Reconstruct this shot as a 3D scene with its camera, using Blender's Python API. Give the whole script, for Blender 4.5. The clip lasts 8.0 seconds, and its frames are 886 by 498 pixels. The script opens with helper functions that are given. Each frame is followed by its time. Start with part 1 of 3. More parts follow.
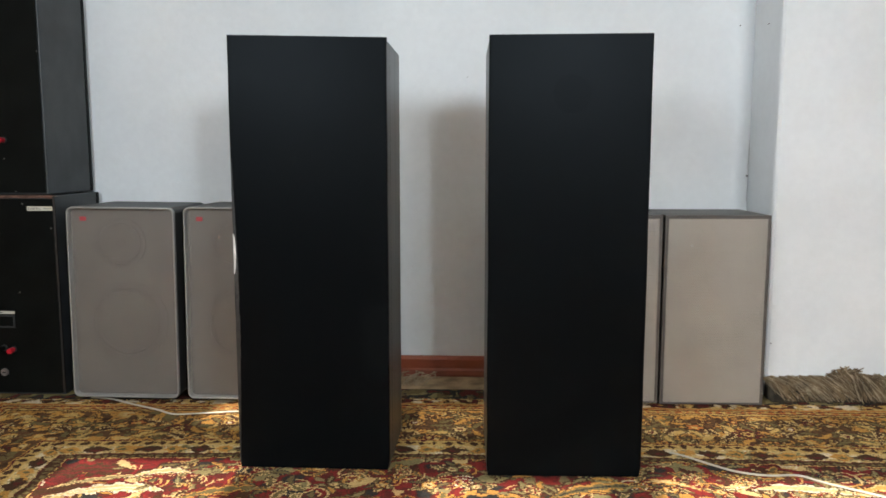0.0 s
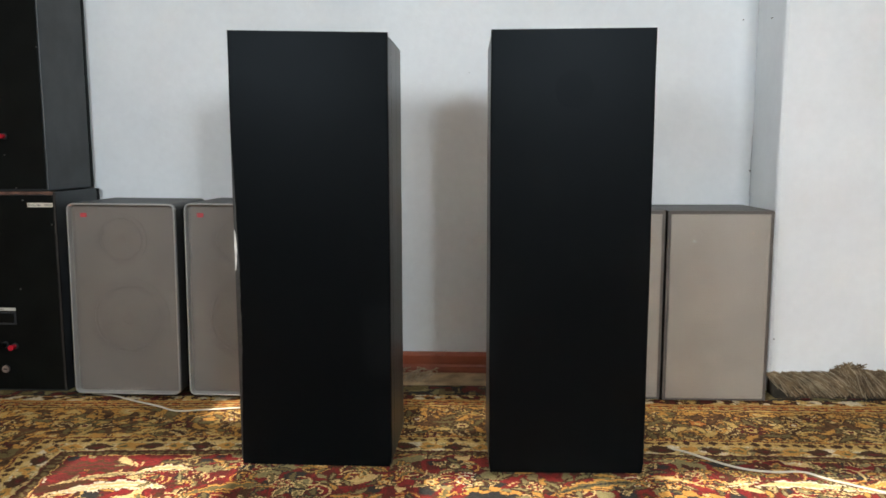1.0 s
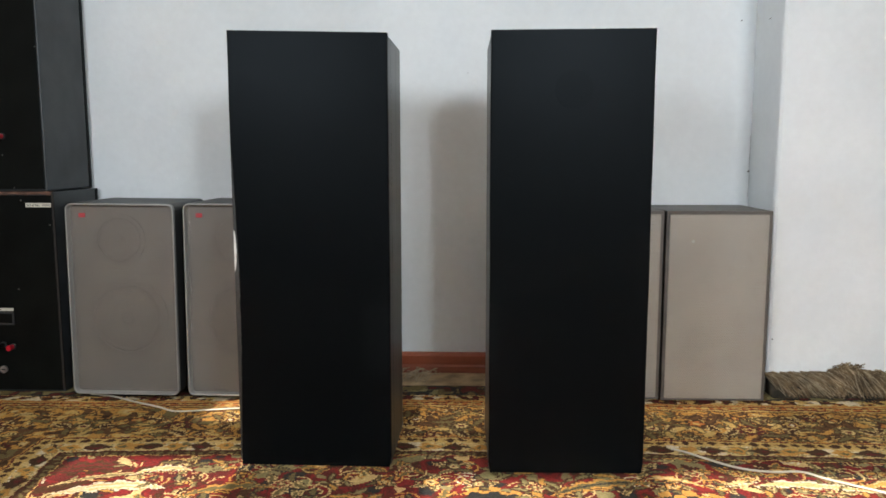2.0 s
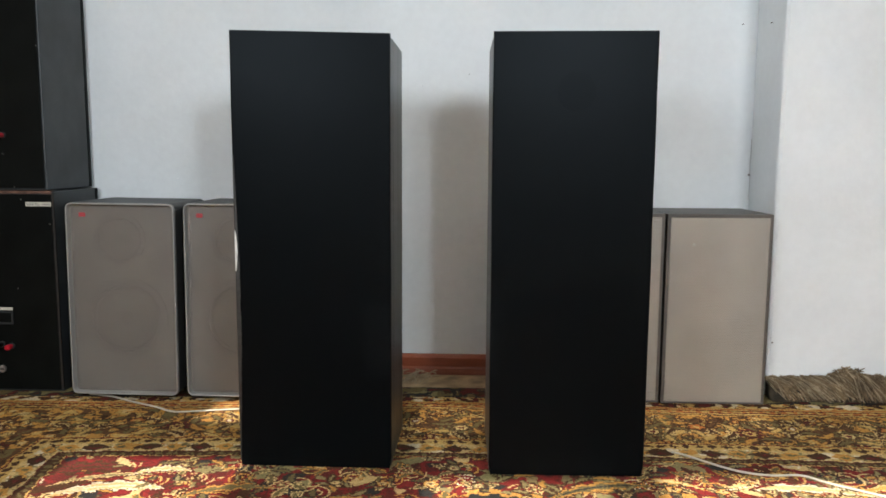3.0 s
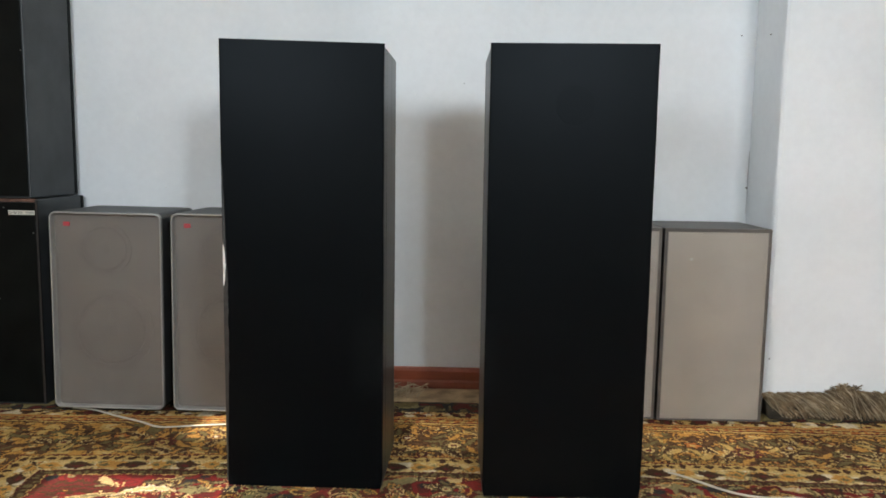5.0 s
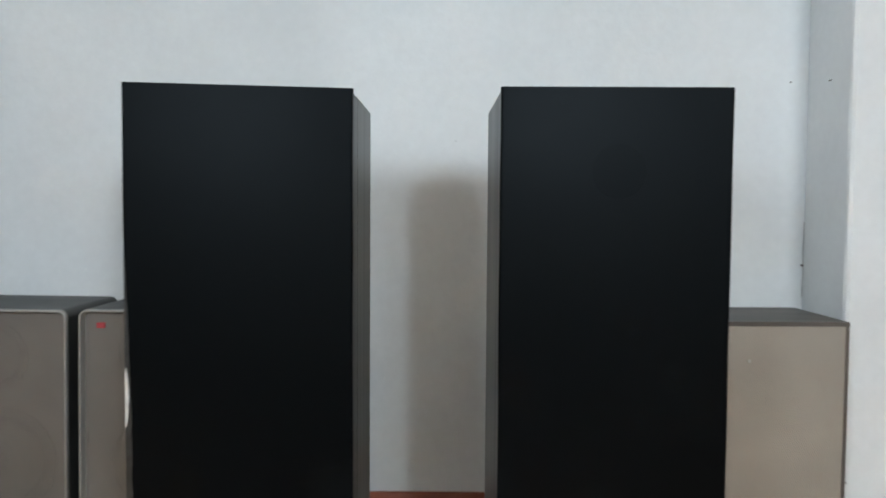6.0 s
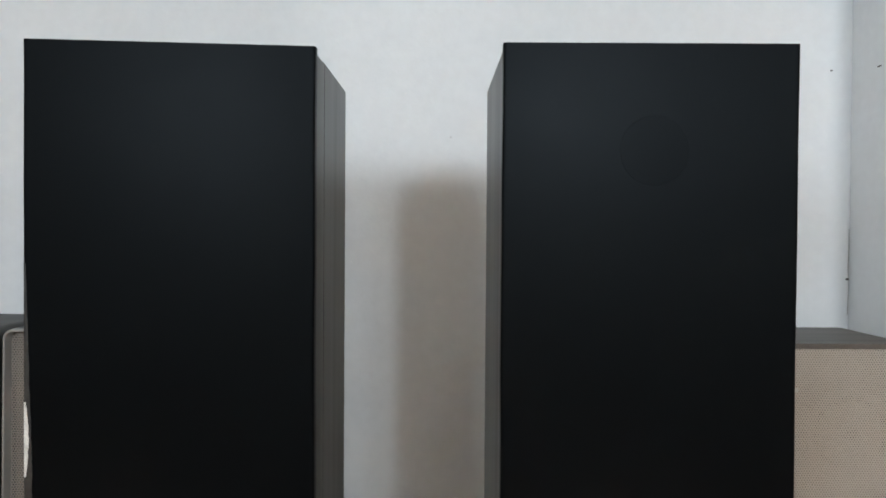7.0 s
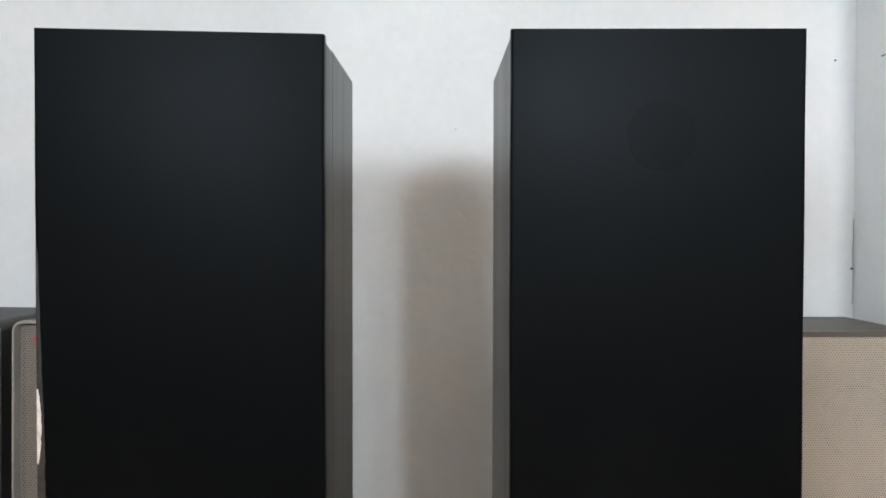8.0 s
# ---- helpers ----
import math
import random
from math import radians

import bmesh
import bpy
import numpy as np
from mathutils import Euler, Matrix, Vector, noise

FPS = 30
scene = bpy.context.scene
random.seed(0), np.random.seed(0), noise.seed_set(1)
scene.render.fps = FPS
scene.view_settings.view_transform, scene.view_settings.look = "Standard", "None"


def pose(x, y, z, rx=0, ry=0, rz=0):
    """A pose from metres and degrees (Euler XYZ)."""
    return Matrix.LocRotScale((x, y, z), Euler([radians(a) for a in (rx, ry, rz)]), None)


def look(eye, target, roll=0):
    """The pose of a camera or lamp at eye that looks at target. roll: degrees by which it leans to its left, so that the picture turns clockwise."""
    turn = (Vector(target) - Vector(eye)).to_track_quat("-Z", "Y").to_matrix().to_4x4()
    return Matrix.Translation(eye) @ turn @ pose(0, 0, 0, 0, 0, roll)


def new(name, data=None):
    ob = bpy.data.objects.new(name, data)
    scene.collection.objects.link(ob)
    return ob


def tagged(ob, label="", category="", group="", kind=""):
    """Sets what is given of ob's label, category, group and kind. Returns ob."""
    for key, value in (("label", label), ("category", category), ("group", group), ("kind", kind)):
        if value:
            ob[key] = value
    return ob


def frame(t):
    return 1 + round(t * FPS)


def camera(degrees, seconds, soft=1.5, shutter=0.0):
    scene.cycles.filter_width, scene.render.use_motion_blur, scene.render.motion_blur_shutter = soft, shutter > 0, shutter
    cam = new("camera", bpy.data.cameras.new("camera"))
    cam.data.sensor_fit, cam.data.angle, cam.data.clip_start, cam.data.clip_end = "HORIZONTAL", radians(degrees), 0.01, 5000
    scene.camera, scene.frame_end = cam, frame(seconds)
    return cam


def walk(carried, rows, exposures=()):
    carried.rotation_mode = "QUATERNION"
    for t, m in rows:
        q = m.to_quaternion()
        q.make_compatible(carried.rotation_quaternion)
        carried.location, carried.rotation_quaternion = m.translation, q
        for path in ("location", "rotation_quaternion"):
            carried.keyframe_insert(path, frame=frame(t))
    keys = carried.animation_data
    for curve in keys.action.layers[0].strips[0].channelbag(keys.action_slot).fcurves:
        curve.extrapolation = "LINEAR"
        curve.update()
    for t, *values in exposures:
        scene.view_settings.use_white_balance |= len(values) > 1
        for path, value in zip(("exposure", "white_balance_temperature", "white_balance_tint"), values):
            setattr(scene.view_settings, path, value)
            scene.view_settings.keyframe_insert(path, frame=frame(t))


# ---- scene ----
cam = camera(60.2, 8.0, soft=1.65, shutter=0.5)
PATH = [
    (0, (0.124, -0.103, 0.742), (0.036, 1.881, 0.505), 0.0),
    (0.5, (0.124, -0.101, 0.744), (0.032, 1.883, 0.502), 0.1),
    (1, (0.122, -0.095, 0.744), (0.031, 1.887, 0.494), -0.1),
    (1.5, (0.119, -0.096, 0.745), (0.034, 1.887, 0.495), -0.2),
    (3, (0.108, -0.094, 0.74), (0.03, 1.89, 0.498), 0.3),
    (3.5, (0.106, -0.093, 0.739), (0.039, 1.892, 0.504), 0.2),
    (4, (0.107, -0.09, 0.739), (0.049, 1.896, 0.51), 0.2),
    (4.2, (0.109, -0.093, 0.732), (0.048, 1.894, 0.51), 0.3),
    (5.3, (0.084, 0.026, 0.789), (0.032, 2.011, 0.551), 0.9),
    (5.5, (0.07, 0.141, 0.808), (0.039, 2.133, 0.632), 0.4),
    (5.7, (0.065, 0.267, 0.822), (0.054, 2.262, 0.683), 1.1),
    (6, (0.066, 0.441, 0.817), (0.059, 2.439, 0.722), 0.4),
    (6.5, (0.074, 0.641, 0.796), (0.04, 2.64, 0.746), 1.4),
    (7, (0.082, 0.697, 0.777), (0.074, 2.697, 0.743), 0.4),
    (7.5, (0.075, 0.699, 0.771), (0.072, 2.699, 0.734), 0.1),
    (8, (0.073, 0.691, 0.762), (0.061, 2.69, 0.723), 0.1),
]
walk(cam, [(t, look(eye, target, roll)) for t, eye, target, roll in PATH],
     exposures=[(0.0, 0.92, 6500, 10), (4.2, 0.92, 6500, 10), (5.5, 0.86, 6400, 9), (6.0, 0.80, 6300, 7.5), (6.5, 0.77, 6400, 9), (7.0, 0.90, 6500, 10.5), (7.5, 1.06, 6560, 11), (8.0, 1.18, 6600, 12)])

# ---- light ----
world = bpy.data.worlds.new("sky_world")
scene.world = world
world.use_nodes = True
wn = world.node_tree
sky = wn.nodes.new("ShaderNodeTexSky")
sky.sky_type = "NISHITA"
sky.sun_disc = False
sky.sun_elevation = radians(40)
sky.sun_rotation = radians(180)
wn.links.new(sky.outputs[0], wn.nodes["Background"].inputs[0])
wn.nodes["Background"].inputs[1].default_value = 0.05

SUN_FROM = Vector((-0.10, -1.0, 0.86))
sun = new("sun", bpy.data.lights.new("sun", "SUN"))
sun.data.energy, sun.data.angle, sun.data.color = 5.0, radians(0.6), (1.0, 0.93, 0.82)
sun.matrix_world = look(SUN_FROM * 10, (0, 0, 0))

WIN_Y = -0.70
WALL_T = 0.10
# unseen openings, placed and sized so the sun lands in patches on the carpet
WINDOWS = [(-1.12, -0.66, 0.62, 2.13), (0.30, 0.90, 0.62, 2.09), (1.45, 1.95, 0.62, 2.05), (-0.24, 0.20, 0.62, 2.05)]
SUN_GAPS = [(-0.95, -0.720, 2.27, 2.51), (-0.40, -0.05, 2.25, 2.51), (0.30, 0.70, 2.25, 2.49)]
for x, wide, high, watts in ((-0.92, 0.38, 0.50, 16.5), (0.65, 0.12, 0.28, 11.0), (0.82, 0.10, 0.28, 5.0), (1.70, 0.44, 0.50, 6.0)):
    lamp = new("window_daylight", bpy.data.lights.new("window_daylight", "AREA"))
    lamp.data.shape, lamp.data.size, lamp.data.size_y = "RECTANGLE", wide, high
    lamp.data.energy, lamp.data.color = watts, (0.82, 0.925, 1.0)
    lamp.matrix_world = look((x, WIN_Y - 0.02, 1.38), (x, 2, 1.38))


# ---- materials ----
def material(name, colour, rough=0.6, metal=0.0, spots=0.08, scale=6.0, fine=90.0, bump=0.15, bump_dist=0.002,
             tint=None, specular=0.5, coat=0.0, grain_scale=None):
    """A painted, plastered, wooden or metal surface: colour varied at two scales, with fine relief."""
    m = bpy.data.materials.new(name)
    m.use_nodes = True
    n, l = m.node_tree.nodes, m.node_tree.links
    b = n["Principled BSDF"]
    b.inputs["Roughness"].default_value, b.inputs["Metallic"].default_value = rough, metal
    b.inputs["Specular IOR Level"].default_value = specular
    b.inputs["Coat Weight"].default_value = coat
    co = n.new("ShaderNodeTexCoord")
    big, small = n.new("ShaderNodeTexNoise"), n.new("ShaderNodeTexNoise")
    big.inputs["Scale"].default_value, big.inputs["Detail"].default_value = scale, 6
    small.inputs["Scale"].default_value, small.inputs["Detail"].default_value = fine, 4
    place = n.new("ShaderNodeMapping")
    place.inputs["Scale"].default_value = grain_scale or (1, 1, 1)
    l.new(co.outputs["Object"], place.inputs["Vector"])
    for t in (big, small):
        l.new(place.outputs[0], t.inputs["Vector"])
    ramp = n.new("ShaderNodeMapRange")
    ramp.inputs[1].default_value, ramp.inputs[2].default_value = 0.32, 0.68
    l.new(big.outputs[0], ramp.inputs[0])
    mix = n.new("ShaderNodeMix")
    mix.data_type = "RGBA"
    c = Vector(colour)
    other = Vector(tint) if tint else c * (1 - 2.2 * spots)
    mix.inputs[6].default_value, mix.inputs[7].default_value = (*(c * (1 + spots)), 1), (*other, 1)
    l.new(ramp.outputs[0], mix.inputs[0])
    grain = n.new("ShaderNodeMix")
    grain.data_type, grain.blend_type = "RGBA", "MULTIPLY"
    gr = n.new("ShaderNodeMapRange")
    gr.inputs[1].default_value, gr.inputs[2].default_value = 0.3, 0.7
    gr.inputs[3].default_value, gr.inputs[4].default_value = 1 - spots, 1.0
    l.new(small.outputs[0], gr.inputs[0])
    grain.inputs[0].default_value = 1.0
    l.new(mix.outputs[2], grain.inputs[6])
    l.new(gr.outputs[0], grain.inputs[7])
    l.new(grain.outputs[2], b.inputs["Base Color"])
    rr = n.new("ShaderNodeMapRange")
    rr.inputs[3].default_value, rr.inputs[4].default_value = max(rough - 0.08, 0.02), min(rough + 0.08, 1)
    l.new(big.outputs[0], rr.inputs[0])
    l.new(rr.outputs[0], b.inputs["Roughness"])
    bp = n.new("ShaderNodeBump")
    bp.inputs["Strength"].default_value, bp.inputs["Distance"].default_value = bump, bump_dist
    add = n.new("ShaderNodeMath")
    add.operation = "MULTIPLY_ADD"
    add.inputs[1].default_value = 0.35
    l.new(small.outputs[0], add.inputs[0])
    l.new(big.outputs[0], add.inputs[2])
    l.new(add.outputs[0], bp.inputs["Height"])
    l.new(bp.outputs[0], b.inputs["Normal"])
    return m


def grille_material(name, colour, pitch, radius, rough, gap):
    """Perforated sheet metal: round holes in staggered rows, open to what lies behind."""
    m = material(name, colour, rough, 0.25, 0.05, 5.0, 200.0, 0.05)
    n, l = m.node_tree.nodes, m.node_tree.links
    co = n.new("ShaderNodeTexCoord")
    sep = n.new("ShaderNodeSeparateXYZ")
    warp, shift_v, sum_v = n.new("ShaderNodeTexNoise"), n.new("ShaderNodeVectorMath"), n.new("ShaderNodeVectorMath")
    warp.inputs["Scale"].default_value = 22.0
    l.new(co.outputs["Object"], warp.inputs["Vector"])
    shift_v.operation = "MULTIPLY_ADD"
    shift_v.inputs[1].default_value, shift_v.inputs[2].default_value = (0.004, 0.004, 0.004), (-0.002, -0.002, -0.002)
    l.new(warp.outputs["Color"], shift_v.inputs[0])
    l.new(co.outputs["Object"], sum_v.inputs[0])
    l.new(shift_v.outputs[0], sum_v.inputs[1])
    l.new(sum_v.outputs[0], sep.inputs[0])
    com = n.new("ShaderNodeCombineXYZ")
    for axis, step in ((0, pitch), (2, pitch * 1.732)):
        d = n.new("ShaderNodeMath")
        d.operation = "DIVIDE"
        d.inputs[1].default_value = step
        l.new(sep.outputs[axis], d.inputs[0])
        l.new(d.outputs[0], com.inputs[0 if axis == 0 else 1])
    lengths = []
    for shift in (0.0, 0.5):
        v = com.outputs[0]
        for op, arg in (("ADD", (shift, shift, 0)), ("FRACTION", None), ("SUBTRACT", (0.5, 0.5, 0)), ("MULTIPLY", (1, 1.732, 0)), ("LENGTH", None)):
            k = n.new("ShaderNodeVectorMath")
            k.operation = op
            if arg:
                k.inputs[1].default_value = arg
            l.new(v, k.inputs[0])
            v = k.outputs["Value"] if op == "LENGTH" else k.outputs[0]
        lengths.append(v)
    low = n.new("ShaderNodeMath")
    low.operation = "MINIMUM"
    l.new(lengths[0], low.inputs[0])
    l.new(lengths[1], low.inputs[1])
    hole = n.new("ShaderNodeMapRange")
    hole.interpolation_type = "SMOOTHSTEP"
    hole.inputs[1].default_value, hole.inputs[2].default_value = radius * 0.55, radius * 1.35
    hole.inputs[3].default_value, hole.inputs[4].default_value = gap, 0.0
    l.new(low.outputs[0], hole.inputs[0])
    clear, mixs = n.new("ShaderNodeBsdfTransparent"), n.new("ShaderNodeMixShader")
    l.new(hole.outputs[0], mixs.inputs[0])
    l.new(n["Principled BSDF"].outputs[0], mixs.inputs[1])
    l.new(clear.outputs[0], mixs.inputs[2])
    l.new(mixs.outputs[0], n["Material Output"].inputs[0])
    return m


PLASTER = material("white_plaster", (0.76, 0.785, 0.80), 0.85, 0, 0.035, 2.2, 45.0, 0.35, 0.006, specular=0.25)
# for the unseen walls: beige added to darken and warm the fill light
ROOMWALL = material("beige_bounce_tone", (0.46, 0.375, 0.29), 0.9, 0, 0.05, 2.2, 45.0, 0.2, 0.004, specular=0.2)
CEILING = material("ceiling_paint", (0.78, 0.78, 0.77), 0.9, 0, 0.03, 2.0, 60.0, 0.1)
FLOORPAINT = material("painted_floorboards", (0.30, 0.12, 0.05), 0.45, 0, 0.12, 4.0, 70.0, 0.1)
SKIRT = material("red_brown_paint", (0.26, 0.062, 0.025), 0.38, 0, 0.2, 9.0, 80.0, 0.15, grain_scale=(0.12, 1, 1))
TOWERFRONT = material("black_front_paint", (0.0017, 0.0022, 0.0026), 0.40, 0, 0.12, 3.0, 260.0, 0.06, 0.0006, specular=0.058)
TOWERFRONT.node_tree.nodes["Principled BSDF"].inputs["Specular Tint"].default_value = (0.84, 0.93, 1.0, 1.0)
DARKCLOTH = material("dark_cloth_over_opening", (0.00145, 0.0019, 0.00225), 0.40, 0, 0.12, 3.0, 260.0, 0.06, 0.0006, specular=0.052)
DARKCLOTH.node_tree.nodes["Principled BSDF"].inputs["Specular Tint"].default_value = (0.84, 0.93, 1.0, 1.0)
# pale colour standing in for the bright glint on a tower's edge
EDGE_GLINT = material("pale_edge_glint", (0.66, 0.64, 0.60), 0.28, 0, 0.15, 60.0, 300.0, 0.3)
TOWERSIDE = material("black_side_veneer", (0.047, 0.047, 0.044), 0.36, 0, 0.28, 18.0, 220.0, 0.12, 0.001, grain_scale=(1, 1, 0.04))
WORN_SHEEN = material("worn_sheen_paint", (0.026, 0.0255, 0.024), 0.42, 0, 0.3, 60.0, 400.0, 0.5, 0.001)
CHARCOAL = material("charcoal_vinyl", (0.040, 0.040, 0.037), 0.5, 0, 0.12, 8.0, 300.0, 0.2, 0.001)
SILVER = material("silver_plastic", (0.34, 0.33, 0.31), 0.38, 0.35, 0.06, 12.0, 200.0, 0.05)
TAUPE = material("taupe_veneer", (0.10, 0.085, 0.074), 0.48, 0, 0.2, 14.0, 200.0, 0.1, grain_scale=(0.08, 1, 1))
GRILLE = grille_material("grey_perforated_metal", (0.212, 0.190, 0.168), 0.0053, 0.32, 0.42, 0.58)
GRILLE_LIGHT = grille_material("beige_perforated_metal", (0.40, 0.362, 0.318), 0.0051, 0.28, 0.45, 0.52)
BAFFLE = material("dark_baffle_board", (0.20, 0.185, 0.165), 0.8, 0, 0.1)
CONE = material("paper_cone", (0.014, 0.013, 0.012), 0.85, 0, 0.1)
PALERING = material("pale_gasket", (0.42, 0.40, 0.37), 0.7, 0, 0.2, 30.0)
CHASSIS = material("speaker_chassis", (0.09, 0.083, 0.075), 0.6, 0.1, 0.1)
RED = material("red_plastic", (0.50, 0.012, 0.028), 0.3, 0, 0.08)
REDPALE = material("pale_red_print", (0.42, 0.08, 0.08), 0.5, 0, 0.05)
BLACKBOX = material("matt_black_paint", (0.0040, 0.0048, 0.0042), 0.5, 0, 0.25, 9.0, 140.0, 0.15, 0.001, specular=0.09)
BLACKSIDE = material("grey_black_side_paint", (0.030, 0.034, 0.036), 0.45, 0, 0.2, 7.0, 150.0, 0.12, 0.001)
RAWEDGE = material("worn_brown_chipboard", (0.15, 0.075, 0.05), 0.8, 0, 0.35, 30.0, 250.0, 0.5)
LABEL = material("cream_paper", (0.62, 0.59, 0.50), 0.7, 0, 0.06)
INK = material("black_ink", (0.03, 0.03, 0.03), 0.7, 0, 0.05)
STEEL = material("zinc_screw", (0.48, 0.47, 0.45), 0.35, 0.8, 0.15, 60.0)
CABLE = material("white_cable_sheath", (0.55, 0.49, 0.40), 0.45, 0, 0.08, 12.0)
FOLD = material("dark_wool_backing", (0.075, 0.058, 0.036), 0.95, 0, 0.3, 22.0, 300.0, 0.5)
FRINGE = material("tan_cotton_yarn", (0.22, 0.148, 0.080), 0.95, 0, 0.25, 25.0, 300.0, 0.4)
FRINGEPALE = material("cream_cotton_yarn", (0.40, 0.31, 0.20), 0.95, 0, 0.2, 25.0, 300.0, 0.4)
KELIM = material("flat_woven_end", (0.42, 0.29, 0.16), 0.95, 0, 0.2, 18.0, 400.0, 0.5)
WHITEPAINT = material("white_window_paint", (0.75, 0.74, 0.71), 0.4, 0, 0.05)
CRACK = material("grey_crack", (0.58, 0.585, 0.58), 0.9, 0, 0.1)
RUBBED = material("rubbed_brown_edge", (0.020, 0.015, 0.012), 0.6, 0, 0.3, 40.0)
SCREW = material("dull_screw", (0.13, 0.13, 0.12), 0.5, 0.5, 0.15, 60.0)
SPECK = material("glossy_white_paint", (0.9, 0.9, 0.9), 0.2, 0, 0.02)
NAIL = material("dark_hole", (0.14, 0.13, 0.12), 0.9, 0, 0.1)

glass = bpy.data.materials.new("window_glass")
glass.use_nodes = True
gb = glass.node_tree.nodes["Principled BSDF"]
gb.inputs["Transmission Weight"].default_value, gb.inputs["Roughness"].default_value, gb.inputs["IOR"].default_value = 1.0, 0.0, 1.45

PILE = bpy.data.materials.new("wool_pile")
PILE.use_nodes = True
pn, pl = PILE.node_tree.nodes, PILE.node_tree.links
pb = pn["Principled BSDF"]
pb.inputs["Roughness"].default_value, pb.inputs["Specular IOR Level"].default_value = 0.95, 0.08
pat, pno, pno2 = pn.new("ShaderNodeAttribute"), pn.new("ShaderNodeTexNoise"), pn.new("ShaderNodeTexNoise")
pat.attribute_name = "knot"
pno.inputs["Scale"].default_value, pno2.inputs["Scale"].default_value = 420.0, 5.0
pco = pn.new("ShaderNodeTexCoord")
pl.new(pco.outputs["Object"], pno.inputs["Vector"])
pl.new(pco.outputs["Object"], pno2.inputs["Vector"])
pr, pr2 = pn.new("ShaderNodeMapRange"), pn.new("ShaderNodeMapRange")
for r, a in ((pr, 0.62), (pr2, 0.75)):
    r.inputs[1].default_value, r.inputs[2].default_value, r.inputs[3].default_value, r.inputs[4].default_value = 0.3, 0.7, a, 1.12
pl.new(pno.outputs[0], pr.inputs[0])
pl.new(pno2.outputs[0], pr2.inputs[0])
pm = pn.new("ShaderNodeMath")
pm.operation = "MULTIPLY"
pl.new(pr.outputs[0], pm.inputs[0])
pl.new(pr2.outputs[0], pm.inputs[1])
pmix = pn.new("ShaderNodeMix")
pmix.data_type, pmix.blend_type = "RGBA", "MULTIPLY"
pmix.inputs[0].default_value = 1.0
pl.new(pat.outputs["Color"], pmix.inputs[6])
pl.new(pm.outputs[0], pmix.inputs[7])
pl.new(pmix.outputs[2], pb.inputs["Base Color"])
pbump = pn.new("ShaderNodeBump")
pbump.inputs["Strength"].default_value, pbump.inputs["Distance"].default_value = 0.7, 0.003
pl.new(pno.outputs[0], pbump.inputs["Height"])
pl.new(pbump.outputs[0], pb.inputs["Normal"])


# ---- building helpers ----
def part(name, bm, mat, parent=None, label="", smooth=False):
    me = bpy.data.meshes.new(name)
    bmesh.ops.recalc_face_normals(bm, faces=bm.faces)
    for f in bm.faces:
        f.smooth = smooth
    bm.to_mesh(me)
    bm.free()
    me.materials.append(mat)
    ob = new(name, me)
    ob.parent = parent
    if label:
        tagged(ob, label)
    return ob


def thing(name, m, label, category, group=""):
    ob = new(name)
    ob.empty_display_size = 0.1
    ob.matrix_world = m
    return tagged(ob, label, category, group)


def add_box(bm, x0, x1, y0, y1, z0, z1, bevel=0.0, seg=2):
    made = bmesh.ops.create_cube(bm, size=1, matrix=Matrix.Translation(((x0 + x1) / 2, (y0 + y1) / 2, (z0 + z1) / 2)) @ Matrix.Diagonal((x1 - x0, y1 - y0, z1 - z0, 1)))
    if bevel:
        edges = list({e for v in made["verts"] for e in v.link_edges})
        bmesh.ops.bevel(bm, geom=edges, offset=bevel, segments=seg, affect="EDGES", profile=0.5)
    return bm


def box(*a, **k):
    return add_box(bmesh.new(), *a, **k)


def rounded(w, h, r, n=6):
    """Corner points of a rounded rectangle standing in x and z, centred, r the radius."""
    r = max(min(r, w / 2 - 1e-4, h / 2 - 1e-4), 0.0005)
    pts = []
    for cx, cz, a0 in ((1, 1, 0), (-1, 1, 90), (-1, -1, 180), (1, -1, 270)):
        for i in range(n + 1):
            a = radians(a0 + 90 * i / n)
            pts.append((cx * (w / 2 - r) + r * math.cos(a), cz * (h / 2 - r) + r * math.sin(a)))
    return pts


def loft(w, h, r, profile, zc, cap_first=False, cap_last=False, bm=None, wobble=0.0):
    """Sweeps rounded rectangles: profile gives (inset, y) pairs."""
    bm = bm or bmesh.new()
    loops = []
    for inset, y in profile:
        row = []
        for x, z in rounded(w - 2 * inset, h - 2 * inset, r - inset):
            dx = wobble * noise.noise((x * 3, z * 6, 1.3)) if wobble else 0.0
            row.append(bm.verts.new((x + dx, y, z + zc)))
        loops.append(row)
    for a, b in zip(loops, loops[1:]):
        for i in range(len(a)):
            j = (i + 1) % len(a)
            bm.faces.new((a[i], a[j], b[j], b[i]))
    if cap_first:
        bm.faces.new(loops[0])
    if cap_last:
        bm.faces.new(loops[-1])
    return bm


def disc(x, y, z, r, depth, n=20, r2=None, bm=None):
    """A short round rod whose axis runs along y, from y back by depth."""
    bm = bm or bmesh.new()
    bmesh.ops.create_cone(bm, cap_ends=True, segments=n, radius1=r, radius2=r if r2 is None else r2, depth=depth,
                          matrix=Matrix.Translation((x, y + depth / 2, z)) @ Matrix.Rotation(radians(90), 4, "X"))
    return bm


def turned(x, z, rings, n=28):
    """A dish turned round an axis along y; rings are (radius, y)."""
    bm = bmesh.new()
    loops = [[bm.verts.new((x + r * math.cos(2 * math.pi * i / n), y, z + r * math.sin(2 * math.pi * i / n))) for i in range(n)] for r, y in rings]
    for a, b in zip(loops, loops[1:]):
        for i in range(n):
            bm.faces.new((a[i], a[(i + 1) % n], b[(i + 1) % n], b[i]))
    bm.faces.new(loops[-1])
    return bm


